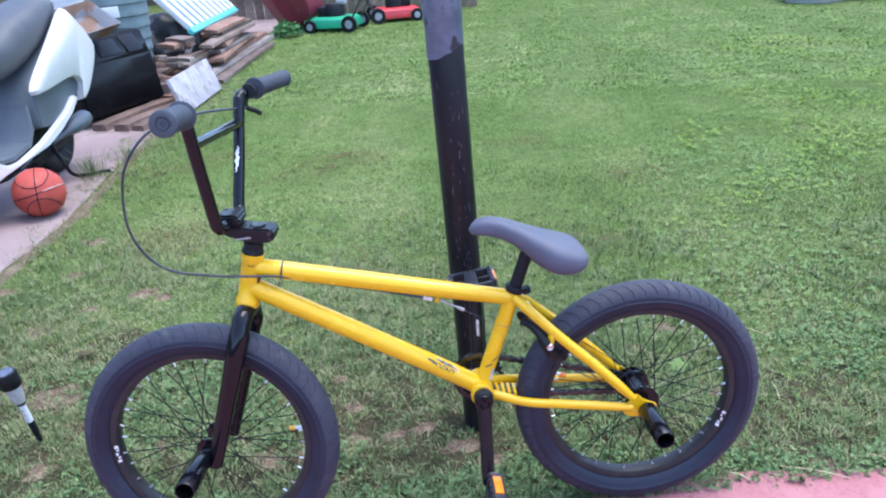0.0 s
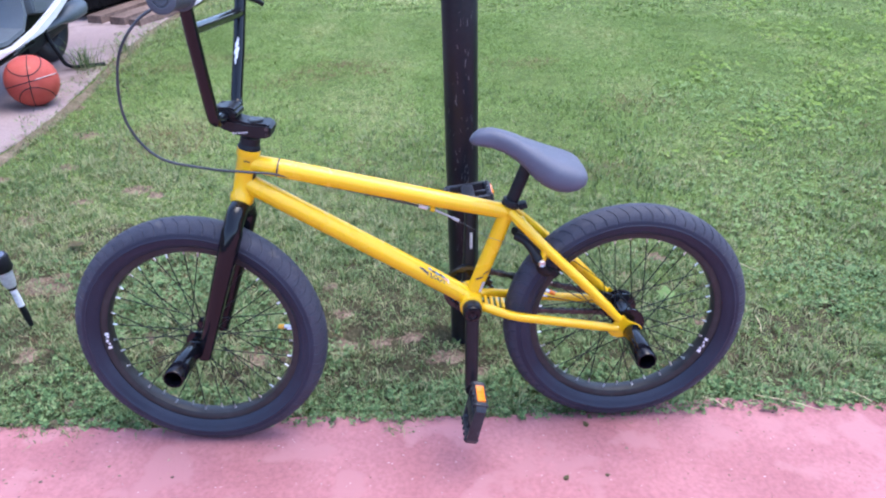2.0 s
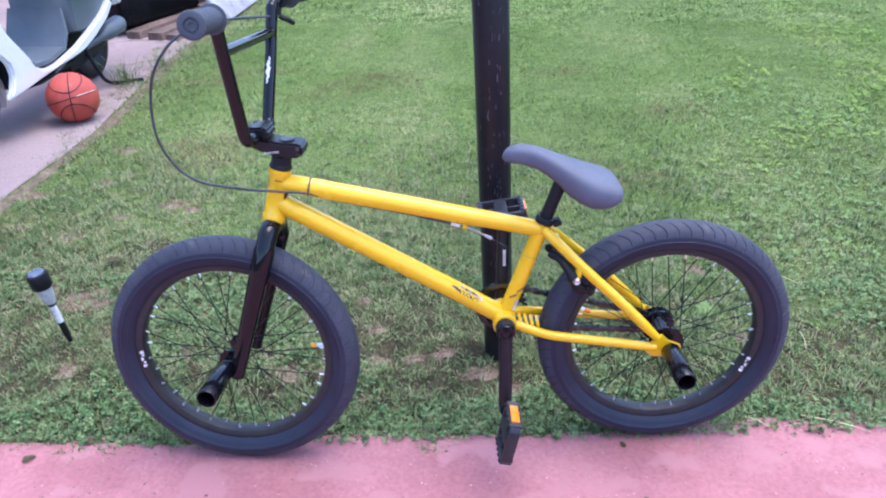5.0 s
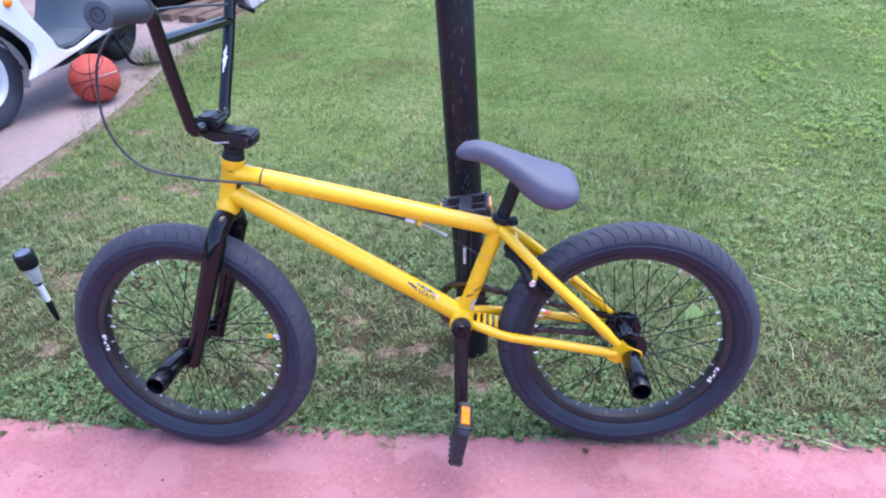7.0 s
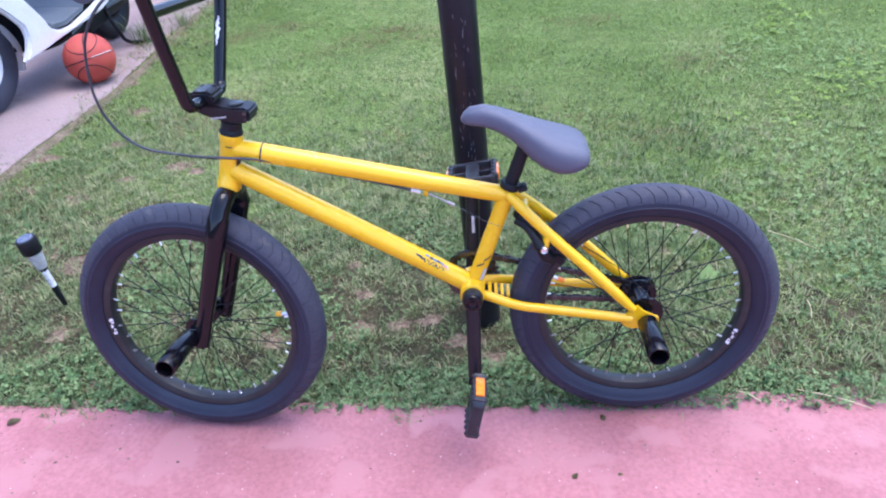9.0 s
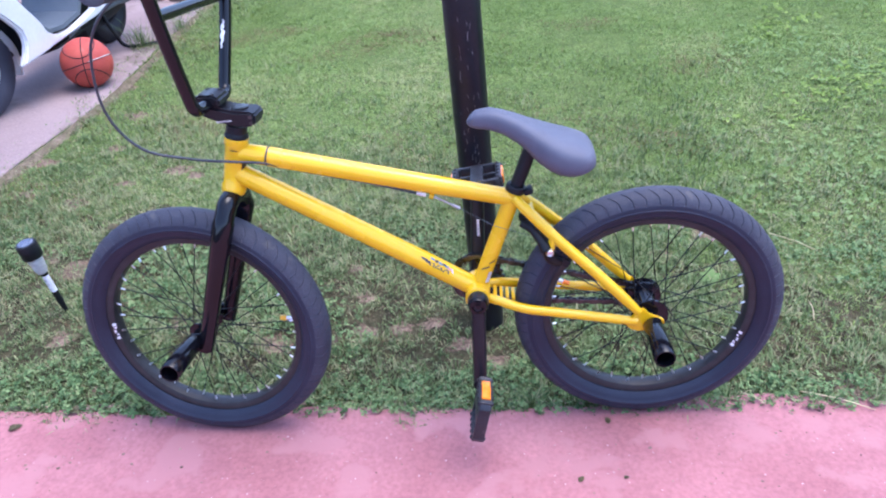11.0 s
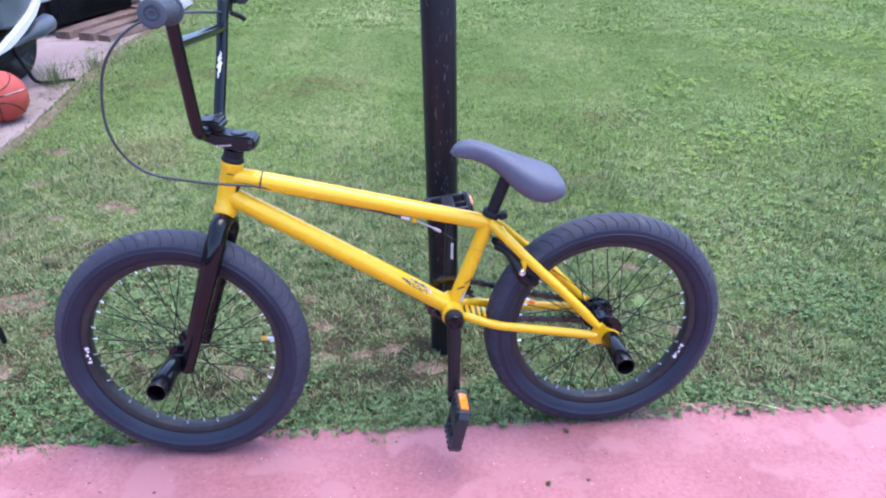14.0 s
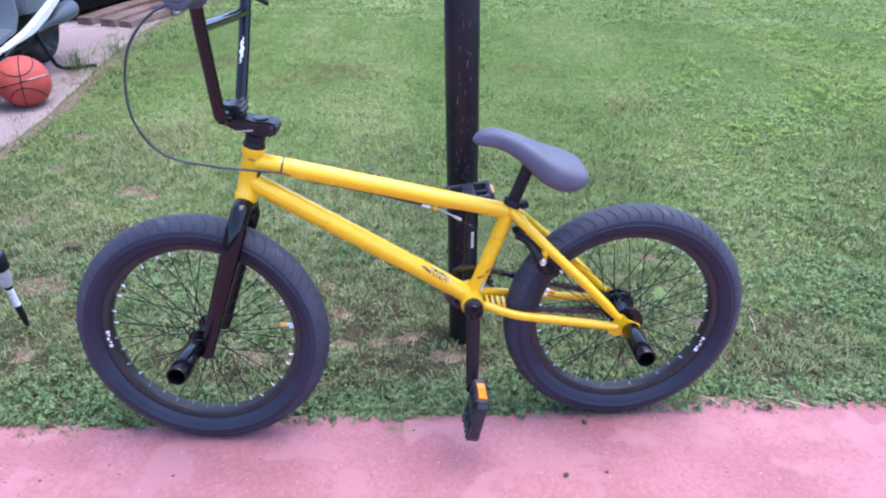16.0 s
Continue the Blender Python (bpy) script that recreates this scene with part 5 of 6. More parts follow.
for sx in (1, -1):
    bm = bmesh.new()
    out = [(0.314, 0.205), (0.45, 0.212), (0.593, 0.228), (0.789, 0.241), (1.008, 0.258), (1.16, 0.30), (1.30, 0.355), (1.41, 0.43), (1.36, 0.45), (1.25, 0.390), (1.10, 0.342), (0.93, 0.293), (0.724, 0.258), (0.618, 0.265), (0.557, 0.296), (0.545, 0.339), (0.44, 0.473), (0.39, 0.577), (0.36, 0.70),
           (0.20, 0.72), (0.19, 0.60), (0.229, 0.501), (0.312, 0.430), (0.387, 0.351), (0.392, 0.298), (0.36, 0.245)]
    prism(bm, out, 0.035, Matrix.Translation((sx * 0.178, 0, 0)) @ Matrix(((0, 0, 1, 0), (1, 0, 0, 0), (0, 1, 0, 0), (0, 0, 0, 1))), 0.010)
    skirt = part("side_skirt", bm, SC_WHITE, scooter, "white side skirt")
    for k in range(5):
        bm = bmesh.new()
        box(bm, (0.001, 0.012, 0.012), pose(sx * 0.1965, 0.70 + 0.022 * k, 0.228 + 0.004 * k))
        part("mark", bm, SC_GREY, skirt)
    bm = bmesh.new()
    lathe(bm, [(0.0, 0.0), (0.026, 0.0), (0.024, 0.012), (0.014, 0.02), (0.0, 0.022)], 18, pose(sx * 0.190, 0.315, 0.560, 0, sx * 84, 0))
    part("turn_signal", bm, ORANGE, scooter, "round orange turn signal")
# rear bodywork
bm = side_loft([(0.92, 0.34), (0.94, 0.52), (1.02, 0.60), (1.24, 0.74), (1.45, 0.86), (1.58, 0.74), (1.54, 0.60), (1.44, 0.46), (1.28, 0.36), (1.10, 0.31)], 0.170, 0.02)
part("rear_body", bm, SC_GREY, scooter, "grey lower body panel", pose(0, 0.06, 0))
for sx in (1, -1):
    bm = bmesh.new()
    out = [(p.x, p.y) for p in curve_pts([(1.446, 0.91, 0), (1.544, 0.838, 0), (1.625, 0.746, 0), (1.675, 0.670, 0), (1.61, 0.561, 0), (1.47, 0.430, 0), (1.385, 0.405, 0), (1.42, 0.500, 0), (1.342, 0.549, 0), (1.137, 0.537, 0), (0.954, 0.524, 0), (0.967, 0.585, 0), (1.124, 0.697, 0), (1.283, 0.805, 0), (1.39, 0.884, 0), (1.445, 0.909, 0)], 2)[:-1]]
    rings = []
    for t in range(5):
        f = t / 4
        sc, dx = 1 - 0.10 * f ** 2, 0.160 + 0.048 * math.sin(f * math.pi / 2)
        rings.append([(sx * dx, 1.33 + (y - 1.33) * sc, 0.66 + (z - 0.66) * sc) for y, z in out])
    loft(bm, rings)
    part("rear_panel", bm, SC_WHITE, scooter, "white curved rear side panel", pose(0, 0.06, 0))
bm = bmesh.new()
rings = []
for y, z, hw, th in ((0.72, 0.66, 0.06, 0.06), (0.77, 0.70, 0.10, 0.14), (0.92, 0.75, 0.130, 0.22), (1.08, 0.80, 0.140, 0.24), (1.24, 0.85, 0.145, 0.22), (1.38, 0.91, 0.14, 0.18), (1.48, 0.94, 0.12, 0.12), (1.54, 0.94, 0.06, 0.05)):
    rings.append([(hw * math.copysign(abs(math.cos(a)) ** 0.6, math.cos(a)), y, z - 0.02 + th / 2 * math.copysign(abs(math.sin(a)) ** 0.8, math.sin(a))) for a in (2 * math.pi * k / 20 for k in range(20))])
loft(bm, rings)
part("seat", bm, SC_SEAT, scooter, "dark grey vinyl seat", pose(0, 0.06, 0))
bm = bmesh.new()
tube(bm, [(0.10, 1.16, 0.235), (0.12, 1.30, 0.25), (0.13, 1.36, 0.27), (0.14, 1.50, 0.285), (0.14, 1.52, 0.287)], [0.018, 0.02, 0.048, 0.050, 0.04], 20)
part("muffler", bm, SC_GREY, scooter, "dark grey muffler")
bm = bmesh.new()
box(bm, (0.24, 0.46, 0.20), pose(-0.02, 1.20, 0.26, 8, 0, 0), 0.03)
part("engine", bm, BLACK_MATT, scooter, "dark engine case")
bm = bmesh.new()
tube(bm, curve_pts([(0.10, 1.16, 0.22), (0.13, 1.18, 0.10), (0.16, 1.22, 0.018), (0.32, 1.30, 0.011)], 5), 0.011, 10)
part("stand", bm, BLACK_MATT, scooter, "black folding stand")

# ---- black storage box on old planks ----
GLOSSBLACK = mat("black_box_plastic", (0.004, 0.004, 0.005), (0.007, 0.007, 0.008), 6, 0.22, spec=0.13, bump=0.05, bscale=60)
crate = thing("storage_box", "large glossy black plastic box standing on planks", "box", pose(-2.70, 5.20, 0.046, 0, 0, -16.5))
bm = bmesh.new()
loft(bm, [[(0, 0, 0), (0, 0, 0.38), (-0.12, 0, 0.55), (-0.56, 0, 0.55), (-0.56, 0, 0)], [(0, 0.88, 0), (0, 0.80, 0.38), (-0.12, 0.90, 0.55), (-0.56, 0.92, 0.55), (-0.56, 0.95, 0)]])
bmesh.ops.bevel(bm, geom=bm.edges[:], offset=0.02, segments=3, affect="EDGES")
body = part("body", bm, GLOSSBLACK, crate)
slope = Matrix.Translation((-0.06, 0.44, 0.466)) @ Matrix.Rotation(radians(54.8), 4, "Y")
bm = bmesh.new()
box(bm, (0.13, 0.22, 0.016), slope @ Matrix.Translation((0, -0.03, 0)), 0.006)
part("lid_panel", bm, mat("box_lid_panel", (0.008, 0.009, 0.013), (0.015, 0.016, 0.022), 10, 0.3, spec=0.16), crate, "raised shiny panel")
bm = bmesh.new()
box(bm, (0.15, 0.17, 0.016), slope @ Matrix.Translation((0, 0.23, 0)), 0.006)
part("lid_panel", bm, mat("box_vent_panel", (0.006, 0.007, 0.010), (0.012, 0.013, 0.018), 10, 0.3, spec=0.16), crate, "raised shiny panel")
bm = bmesh.new()
tube(bm, curve_pts([(-0.10, 0.915, 0.20), (-0.10, 0.945, 0.20), (-0.10, 0.945, 0.30), (-0.10, 0.910, 0.30)], 5), 0.008, 10)
part("handle", bm, STEEL_DARK, crate, "small metal handle")

WOODS = [mat("weathered_plank", (0.135, 0.092, 0.070), (0.235, 0.175, 0.145), 5, 0.85, bump=0.5, bscale=40, fine=0.3, rand=0.3),
         mat("reddish_plank", (0.20, 0.105, 0.068), (0.32, 0.19, 0.135), 5, 0.85, bump=0.5, bscale=40, fine=0.3, rand=0.25),
         mat("grey_plank", (0.185, 0.150, 0.135), (0.29, 0.245, 0.225), 5, 0.85, bump=0.5, bscale=40, fine=0.3, rand=0.25)]
# darkened plank: the shadow beneath the planks is put into its colour
SHADED_WOOD = mat("damp_plank", (0.085, 0.052, 0.040), (0.165, 0.108, 0.085), 5, 0.8, bump=0.5, bscale=40, fine=0.3, rand=0.3)
rw = random.Random(9)


def plank(a, b, w, t, wood, group, label, twist=0.0):
    """A sawn board from a to b with chipped, slightly bowed edges; a and b are the middle of its underside."""
    a, b = Vector(a), Vector(b)
    bm = bmesh.new()
    ln = (b - a).length
    rings = []
    for k in range(9):
        f = k / 8
        bow = 0.006 * math.sin(f * math.pi)
        j = lambda s: rw.uniform(-s, s)
        rings.append([(f * ln + j(0.004), -w / 2 + j(0.003), bow), (f * ln + j(0.004), w / 2 + j(0.003), bow), (f * ln + j(0.004), w / 2 - 0.004 + j(0.002), t + bow), (f * ln + j(0.004), -w / 2 + 0.004 + j(0.002), t + bow)])
    loft(bm, rings)
    d = (b - a).normalized()
    side = Vector((0, 0, 1)).cross(d).normalized()
    m = Matrix.Translation(a) @ Matrix((d, side, d.cross(side))).transposed().to_4x4() @ Matrix.Rotation(radians(twist), 4, "X")
    return tagged(part("plank", bm, wood, None, "", m), label, "plank", group)


for k, (a, b, w, t, i) in enumerate((((-2.44, 5.12, -0.006), (-2.26, 5.74, -0.006), 0.12, 0.05, 0), ((-2.62, 5.16, -0.006), (-2.40, 5.95, -0.006), 0.12, 0.05, 0), ((-3.02, 5.3, -0.006), (-2.78, 6.2, -0.006), 0.14, 0.05, 2),
                                     ((-2.31, 5.10, -0.006), (-2.16, 5.62, -0.006), 0.10, 0.04, 1))):
    plank(a, b, w, t, SHADED_WOOD if i < 2 else WOODS[i], "planks under the black box", "old reddish-brown plank lying under the black box")
# lumber stack along the driveway
for lay in range(9):
    for col in range(3):
        x0 = -2.28 - 0.20 * col - 0.035 * lay + rw.uniform(-0.07, 0.07)
        y0 = 6.85 + 0.09 * lay + rw.uniform(-0.28, 0.28)
        y1 = 9.35 - 0.12 * lay + rw.uniform(-0.35, 0.25)
        z = -0.006 + 0.045 * lay
        plank((x0, y0, z), (x0 - 0.07 + rw.uniform(-0.12, 0.12), y1, z + rw.uniform(0.0, 0.02)), rw.uniform(0.10, 0.18), rw.uniform(0.026, 0.040), WOODS[(lay * 2 + col + (lay % 4 == 3)) % 3], "stacked lumber", "weathered board in a loose stack of lumber", rw.uniform(-7, 7))
for k in range(11):
    x0, y0, z = -3.0 + 0.05 * k + rw.uniform(-0.12, 0.12), 6.34 + 0.11 * (k % 6), -0.006 + 0.041 * k
    plank((x0, y0, z), (-2.40 + rw.uniform(-0.22, 0.10), y0 - 0.10 + rw.uniform(-0.30, 0.30), z + rw.uniform(0.0, 0.03)), rw.uniform(0.07, 0.13), rw.uniform(0.024, 0.038), WOODS[(k * 2 + 1) % 3], "short boards", "short broken board piled beside the lumber", rw.uniform(-8, 8))
# black lumps added to fill the dark gap behind the boards
DARK_FILL = mat("black_sack_plastic", (0.008, 0.009, 0.010), (0.018, 0.020, 0.021), 9, 0.45, bump=0.5, bscale=30, spec=0.3)
for k, (x, y, r, h) in enumerate(((-2.86, 7.45, 0.30, 0.62), (-3.10, 7.95, 0.36, 0.55))):
    bm = bmesh.new()
    bmesh.ops.create_icosphere(bm, subdivisions=4, radius=1.0)
    for v in bm.verts:
        p = v.co.copy()
        q = 1 + 0.22 * noise.noise(p * 1.7 + Vector((k * 5, 0, 0))) + 0.07 * noise.noise(p * 5.0)
        v.co = Vector((p.x * r * q, p.y * r * q, max(0.0, (p.z * 0.5 + 0.42) * h * q)))
    tagged(part("plastic_sack", bm, DARK_FILL, None, "", pose(x, y, -0.006)), "crumpled black lump added to fill the dark gap behind the lumber", "sack", "sacks")
# leaning white board
bm = bmesh.new()
box(bm, (0.95, 0.28, 0.03), pose(0.475, 0.14, 0), 0.004)
tagged(part("painted_board", bm, mat("flaking_white_paint", (0.34, 0.315, 0.34), (0.50, 0.47, 0.50), 7, 0.6, bump=0.4, bscale=60, worn=(0.30, 0.26, 0.26), wscale=9, wcut=0.53), None, "",
            Matrix.Translation((-2.107, 5.51, 0.0)) @ Matrix.Rotation(radians(91.3), 4, "Z") @ Matrix.Rotation(radians(71), 4, "X")),
       "flaking white-painted board leaning on the planks", "board")

# slatted white and teal panel on the lumber
TEAL = mat("teal_plastic", (0.09, 0.42, 0.42), (0.13, 0.5, 0.5), 9, 0.4)
SLAT_M = Matrix.Translation((-2.56, 7.20, 0.415)) @ Matrix.Rotation(radians(94), 4, "Z") @ Matrix.Rotation(radians(48), 4, "X")
slats = thing("slatted_panel", "white slatted panel with a teal edge lying on the lumber", "panel", SLAT_M)
bm = bmesh.new()
box(bm, (2.02, 0.06, 0.05), pose(0.98, 0, 0), 0.008)
part("edge_rail", bm, TEAL, slats, "teal edge rail")
bm = bmesh.new()
box(bm, (2.02, 0.06, 0.05), pose(0.98, 1.15, 0), 0.008)
part("edge_rail", bm, TEAL, slats, "teal edge rail")
bm = bmesh.new()
box(bm, (0.085, 1.10, 0.060), Matrix(), 0.014)
sl = part("slat", bm, WHITE_PLASTIC, slats, "", pose(0.05, 0.575, 0.008))
for k in range(1, 10):
    again(sl, pose(0.05 + 0.205 * k, 0.575, 0.008))

# ribbed grey-green bin, rusty tray and white bucket behind the box
BIN = mat("grey_green_plastic", (0.125, 0.175, 0.190), (0.185, 0.245, 0.26), 6, 0.45, fine=0.1)
can = thing("ribbed_bin", "grey-green ribbed plastic bin beside the planks", "bin", pose(-2.98, 6.5, -0.006))
bm = bmesh.new()
prof = [(0.0, 0.0), (0.24, 0.0)]
for k in range(9):
    z = 0.02 + k * 0.10
    r = 0.25 + 0.010 * k
    prof += [(r, z), (r, z + 0.045), (r + 0.012, z + 0.055), (r + 0.012, z + 0.088)]
prof += [(0.36, 0.94), (0.36, 0.98), (0.33, 0.98), (0.30, 0.9), (0.0, 0.9)]
lathe(bm, prof, 40)
part("body", bm, BIN, can)
bm = bmesh.new()
box(bm, (0.14, 0.006, 0.09), pose(0.150, -0.300, 0.72, 0, 0, 27), 0.002)
part("label_plate", bm, WHITE_PLASTIC, can, "blank white label")
RUST = mat("rusty_sheet", (0.15, 0.085, 0.055), (0.24, 0.155, 0.115), 9, 0.75, metal=0.2, bump=0.4, bscale=50, worn=(0.20, 0.205, 0.225), wscale=6, wcut=0.5)
bm = bmesh.new()
rings = []
for r, z in ((0.15, 0.0), (0.19, 0.11), (0.18, 0.11), (0.14, 0.012)):
    rings.append([(sx * r * 0.8, sy * r, z) for sx, sy in ((-1, -1), (1, -1), (1, 1), (-1, 1))])
loft(bm, rings)
bmesh.ops.bevel(bm, geom=bm.edges[:], offset=0.004, segments=1, affect="EDGES")
tagged(part("metal_tray", bm, RUST, None, "", pose(-2.72, 5.50, 0.665, 0, 0, -16.5) @ pose(0, 0, 0, 6, 34, 0)), "rusty open metal tray on the black box", "tray")
bm = bmesh.new()
lathe(bm, [(0.0, 0.0), (0.12, 0.0), (0.145, 0.26), (0.152, 0.262), (0.152, 0.285), (0.142, 0.285), (0.135, 0.255), (0.112, 0.01), (0.0, 0.01)], 32)
tagged(part("bucket", bm, WHITE_PLASTIC, None, "", pose(-2.95, 5.75, 0.601)), "white plastic bucket on the black box", "bucket")

# ---- far end of the lawn ----
GREEN_P = mat("green_mower_paint", (0.02, 0.30, 0.15), (0.03, 0.38, 0.2), 8, 0.35, coat=0.4)
RED_P = mat("red_mower_paint", (0.55, 0.02, 0.03), (0.65, 0.035, 0.045), 8, 0.35, coat=0.4)
GREY_P = mat("grey_mower_plastic", (0.25, 0.26, 0.29), (0.36, 0.37, 0.4), 8, 0.5)


def mower(m, paint, lab):
    """Rotary lawn mower: deck, engine, four wheels and folded handle; x forward."""
    ob = thing("lawn_mower", lab, "lawn mower", m, "old lawn mowers")
    bm = bmesh.new()
    out = [(-0.30, -0.22), (0.22, -0.24), (0.34, -0.14), (0.36, 0.0), (0.34, 0.14), (0.22, 0.24), (-0.30, 0.22)]
    rings = [[(x * s, y * s, z) for x, y in out] for z, s in ((0.045, 1.0), (0.10, 1.0), (0.15, 0.95), (0.18, 0.75))]
    loft(bm, rings)
    part("deck", bm, paint, ob, "painted steel deck")
    bm = bmesh.new()
    lathe(bm, [(0.0, 0.17), (0.13, 0.17), (0.13, 0.30), (0.10, 0.34), (0.0, 0.345)], 28)
    box(bm, (0.16, 0.20, 0.12), pose(0.14, 0, 0.24), 0.02)
    part("engine", bm, BLACK_MATT, ob, "black engine")
    bm = bmesh.new()
    box(bm, (0.12, 0.14, 0.06), pose(-0.10, -0.02, 0.35), 0.02)
    part("fuel_tank", bm, GREY_P, ob, "grey tank")
    for sx, r in ((-0.28, 0.105), (0.27, 0.085)):
        for sy in (-1, 1):
            bm = about_y([(0.0, -0.022), (r * 0.55, -0.024), (r * 0.6, -0.018), (r * 0.62, -0.022), (r * 0.97, -0.022), (r, -0.014), (r, 0.014), (r * 0.97, 0.022), (r * 0.62, 0.022), (r * 0.6, 0.018), (r * 0.55, 0.024), (0.0, 0.022)], 28)
            wh = part("wheel", bm, BLACK_MATT, ob, "", pose(sx, sy * 0.265, r - 0.012))
            bm = about_y([(0.0, -0.028), (r * 0.5, -0.026), (r * 0.5, 0.026), (0.0, 0.028)], 20)
            part("hubcap", bm, GREY_P, wh, "grey hubcap")
    bm = bmesh.new()
    for sy in (-1, 1):
        tube(bm, [(-0.28, sy * 0.20, 0.12), (-0.55, sy * 0.20, 0.55), (-0.72, sy * 0.20, 0.86)], 0.011, 10)
    tube(bm, [(-0.72, -0.20, 0.86), (-0.72, 0.20, 0.86)], 0.011, 10)
    part("handle", bm, STEEL_DARK, ob, "bent tube handle")
    return ob


mower(pose(-1.66, 10.15, GROUND_Z + 0.012, 0, 0, 168), GREEN_P, "old green lawn mower parked at the lawn's end")
mower(pose(-0.92, 10.85, GROUND_Z + 0.012, 0, 0, 14), RED_P, "old red lawn mower parked at the lawn's end")
# red barrow tray tipped against the lumber
bm = bmesh.new()
rings = []
for s, z in ((0.55, 0.0), (0.8, 0.12), (1.0, 0.26), (1.03, 0.27), (0.98, 0.255), (0.77, 0.12), (0.53, 0.012)):
    rings.append([(0.58 * s * math.copysign(abs(math.cos(a)) ** 0.7, math.cos(a)), 0.34 * s * math.copysign(abs(math.sin(a)) ** 0.7, math.sin(a)), z) for a in (2 * math.pi * k / 28 for k in range(28))])
loft(bm, rings)
MAROON = mat("faded_red_paint", (0.13, 0.012, 0.026), (0.19, 0.024, 0.042), 6, 0.5, fine=0.12, worn=(0.16, 0.06, 0.06), wscale=9, wcut=0.62)
tagged(part("barrow_tray", bm, MAROON, None, "", pose(-2.22, 10.0, 0.40, 0, 0, 12) @ pose(0, 0, 0, -74, 0, 0) @ pose(0, 0, 0, 0, 0, 62)), "faded red barrow tray tipped on its side", "wheelbarrow")
# low tub, blue container
bm = bmesh.new()
lathe(bm, [(0.0, 0.02), (0.30, 0.02), (0.34, 0.0), (0.36, 0.02), (0.40, 0.20), (0.42, 0.21), (0.42, 0.235), (0.38, 0.235), (0.33, 0.06), (0.0, 0.05)], 40)
tagged(part("tub", bm, mat("pale_concrete_tub", (0.5, 0.48, 0.5), (0.62, 0.6, 0.62), 9, 0.7, bump=0.3), None, "", pose(4.62, 10.05, GROUND_Z)), "pale round tub standing on the lawn", "tub")
bm = bmesh.new()
box(bm, (0.5, 0.5, 0.4), pose(0, 0, 0.2), 0.04)
tagged(part("container", bm, mat("blue_plastic_tub", (0.15, 0.32, 0.42), (0.2, 0.4, 0.5), 6, 0.45), None, "", pose(5.75, 9.75, GROUND_Z, 0, 0, 12)), "pale blue plastic container by the plants", "container")
LEAF = grass_material("garden_leaves", (0.04, 0.12, 0.04), (0.11, 0.24, 0.09), (0.3, 0.36, 0.24))


def bush(name, x, y, r, h, n, size, seed, lab):
    """A low plant of many separate leaves."""
    q = np.random.default_rng(seed)
    verts, faces = [], []
    for i in range(n):
        a, e, d = q.uniform(0, 6.283), q.uniform(0, 1.35), r * q.uniform(0.3, 1.0) ** 0.6
        cx, cy, cz = d * math.cos(a) * math.cos(e), d * math.sin(a) * math.cos(e), h * (0.1 + 0.9 * math.sin(e)) * q.uniform(0.6, 1.05)
        u = Vector((math.cos(a + q.normal(0, 0.6)), math.sin(a + q.normal(0, 0.6)), q.uniform(-0.4, 0.7))).normalized()
        s = u.cross(Vector((q.normal(), q.normal(), 1))).normalized()
        L = size * q.uniform(0.6, 1.3)
        c = Vector((cx, cy, cz))
        b = len(verts)
        for t, w in ((0, 0), (0.35, 0.28), (0.7, 0.22), (1, 0), (0.7, -0.22), (0.35, -0.28)):
            verts.append(tuple(c + u * L * t + s * L * w - Vector((0, 0, 0.2 * L * t * t))))
        faces.append(tuple(range(b, b + 6)))
    me = bpy.data.meshes.new(name)
    me.from_pydata(verts, [], faces)
    me.materials.append(LEAF)
    return tagged(new(name, me), lab, "plant")


bush("shrub", 0, 0, 0.34, 0.36, 420, 0.10, 5, "leafy low plant beside the pale tub").matrix_basis = pose(5.25, 10.0, GROUND_Z)
bush("weed", 0, 0, 0.16, 0.2, 160, 0.08, 6, "green weeds growing by the lumber").matrix_basis = pose(-2.25, 9.75, GROUND_Z)
bush("weed", 0, 0, 0.20, 0.22, 200, 0.09, 7, "green weeds growing by the mowers").matrix_basis = pose(-2.02, 10.25, GROUND_Z)


def rosette(x, y, size, seed, lab):
    """A flat weed of broad, veined leaves round one crown."""
    q = random.Random(seed)
    ob = thing("weed", lab, "plant", pose(x, y, GROUND_Z + 0.012))
    for k in range(8):
        bm = bmesh.new()
        L, turn, up = size * q.uniform(0.7, 1.15), 45 * k + q.uniform(-14, 14), q.uniform(8, 26)
        rows = []
        for i in range(7):
            t = i / 6
            w = 0.30 * L * math.sin(math.pi * (0.06 + 0.9 * t ** 0.8))
            z = L * (0.25 * t - 0.30 * t * t)
            rows.append([bm.verts.new((L * t, -w, z + 0.22 * w)), bm.verts.new((L * t, 0, z)), bm.verts.new((L * t, w, z + 0.22 * w))])
        for a, b in zip(rows, rows[1:]):
            for i in range(2):
                bm.faces.new((a[i], b[i], b[i + 1], a[i + 1]))
        part("leaf", bm, PALE_CLOVER, ob, "", pose(0, 0, 0, 0, -up, turn))
    return ob


rosette(0.605, 1.892, 0.038, 8, "pale broad-leaved weed rosette in the lawn")


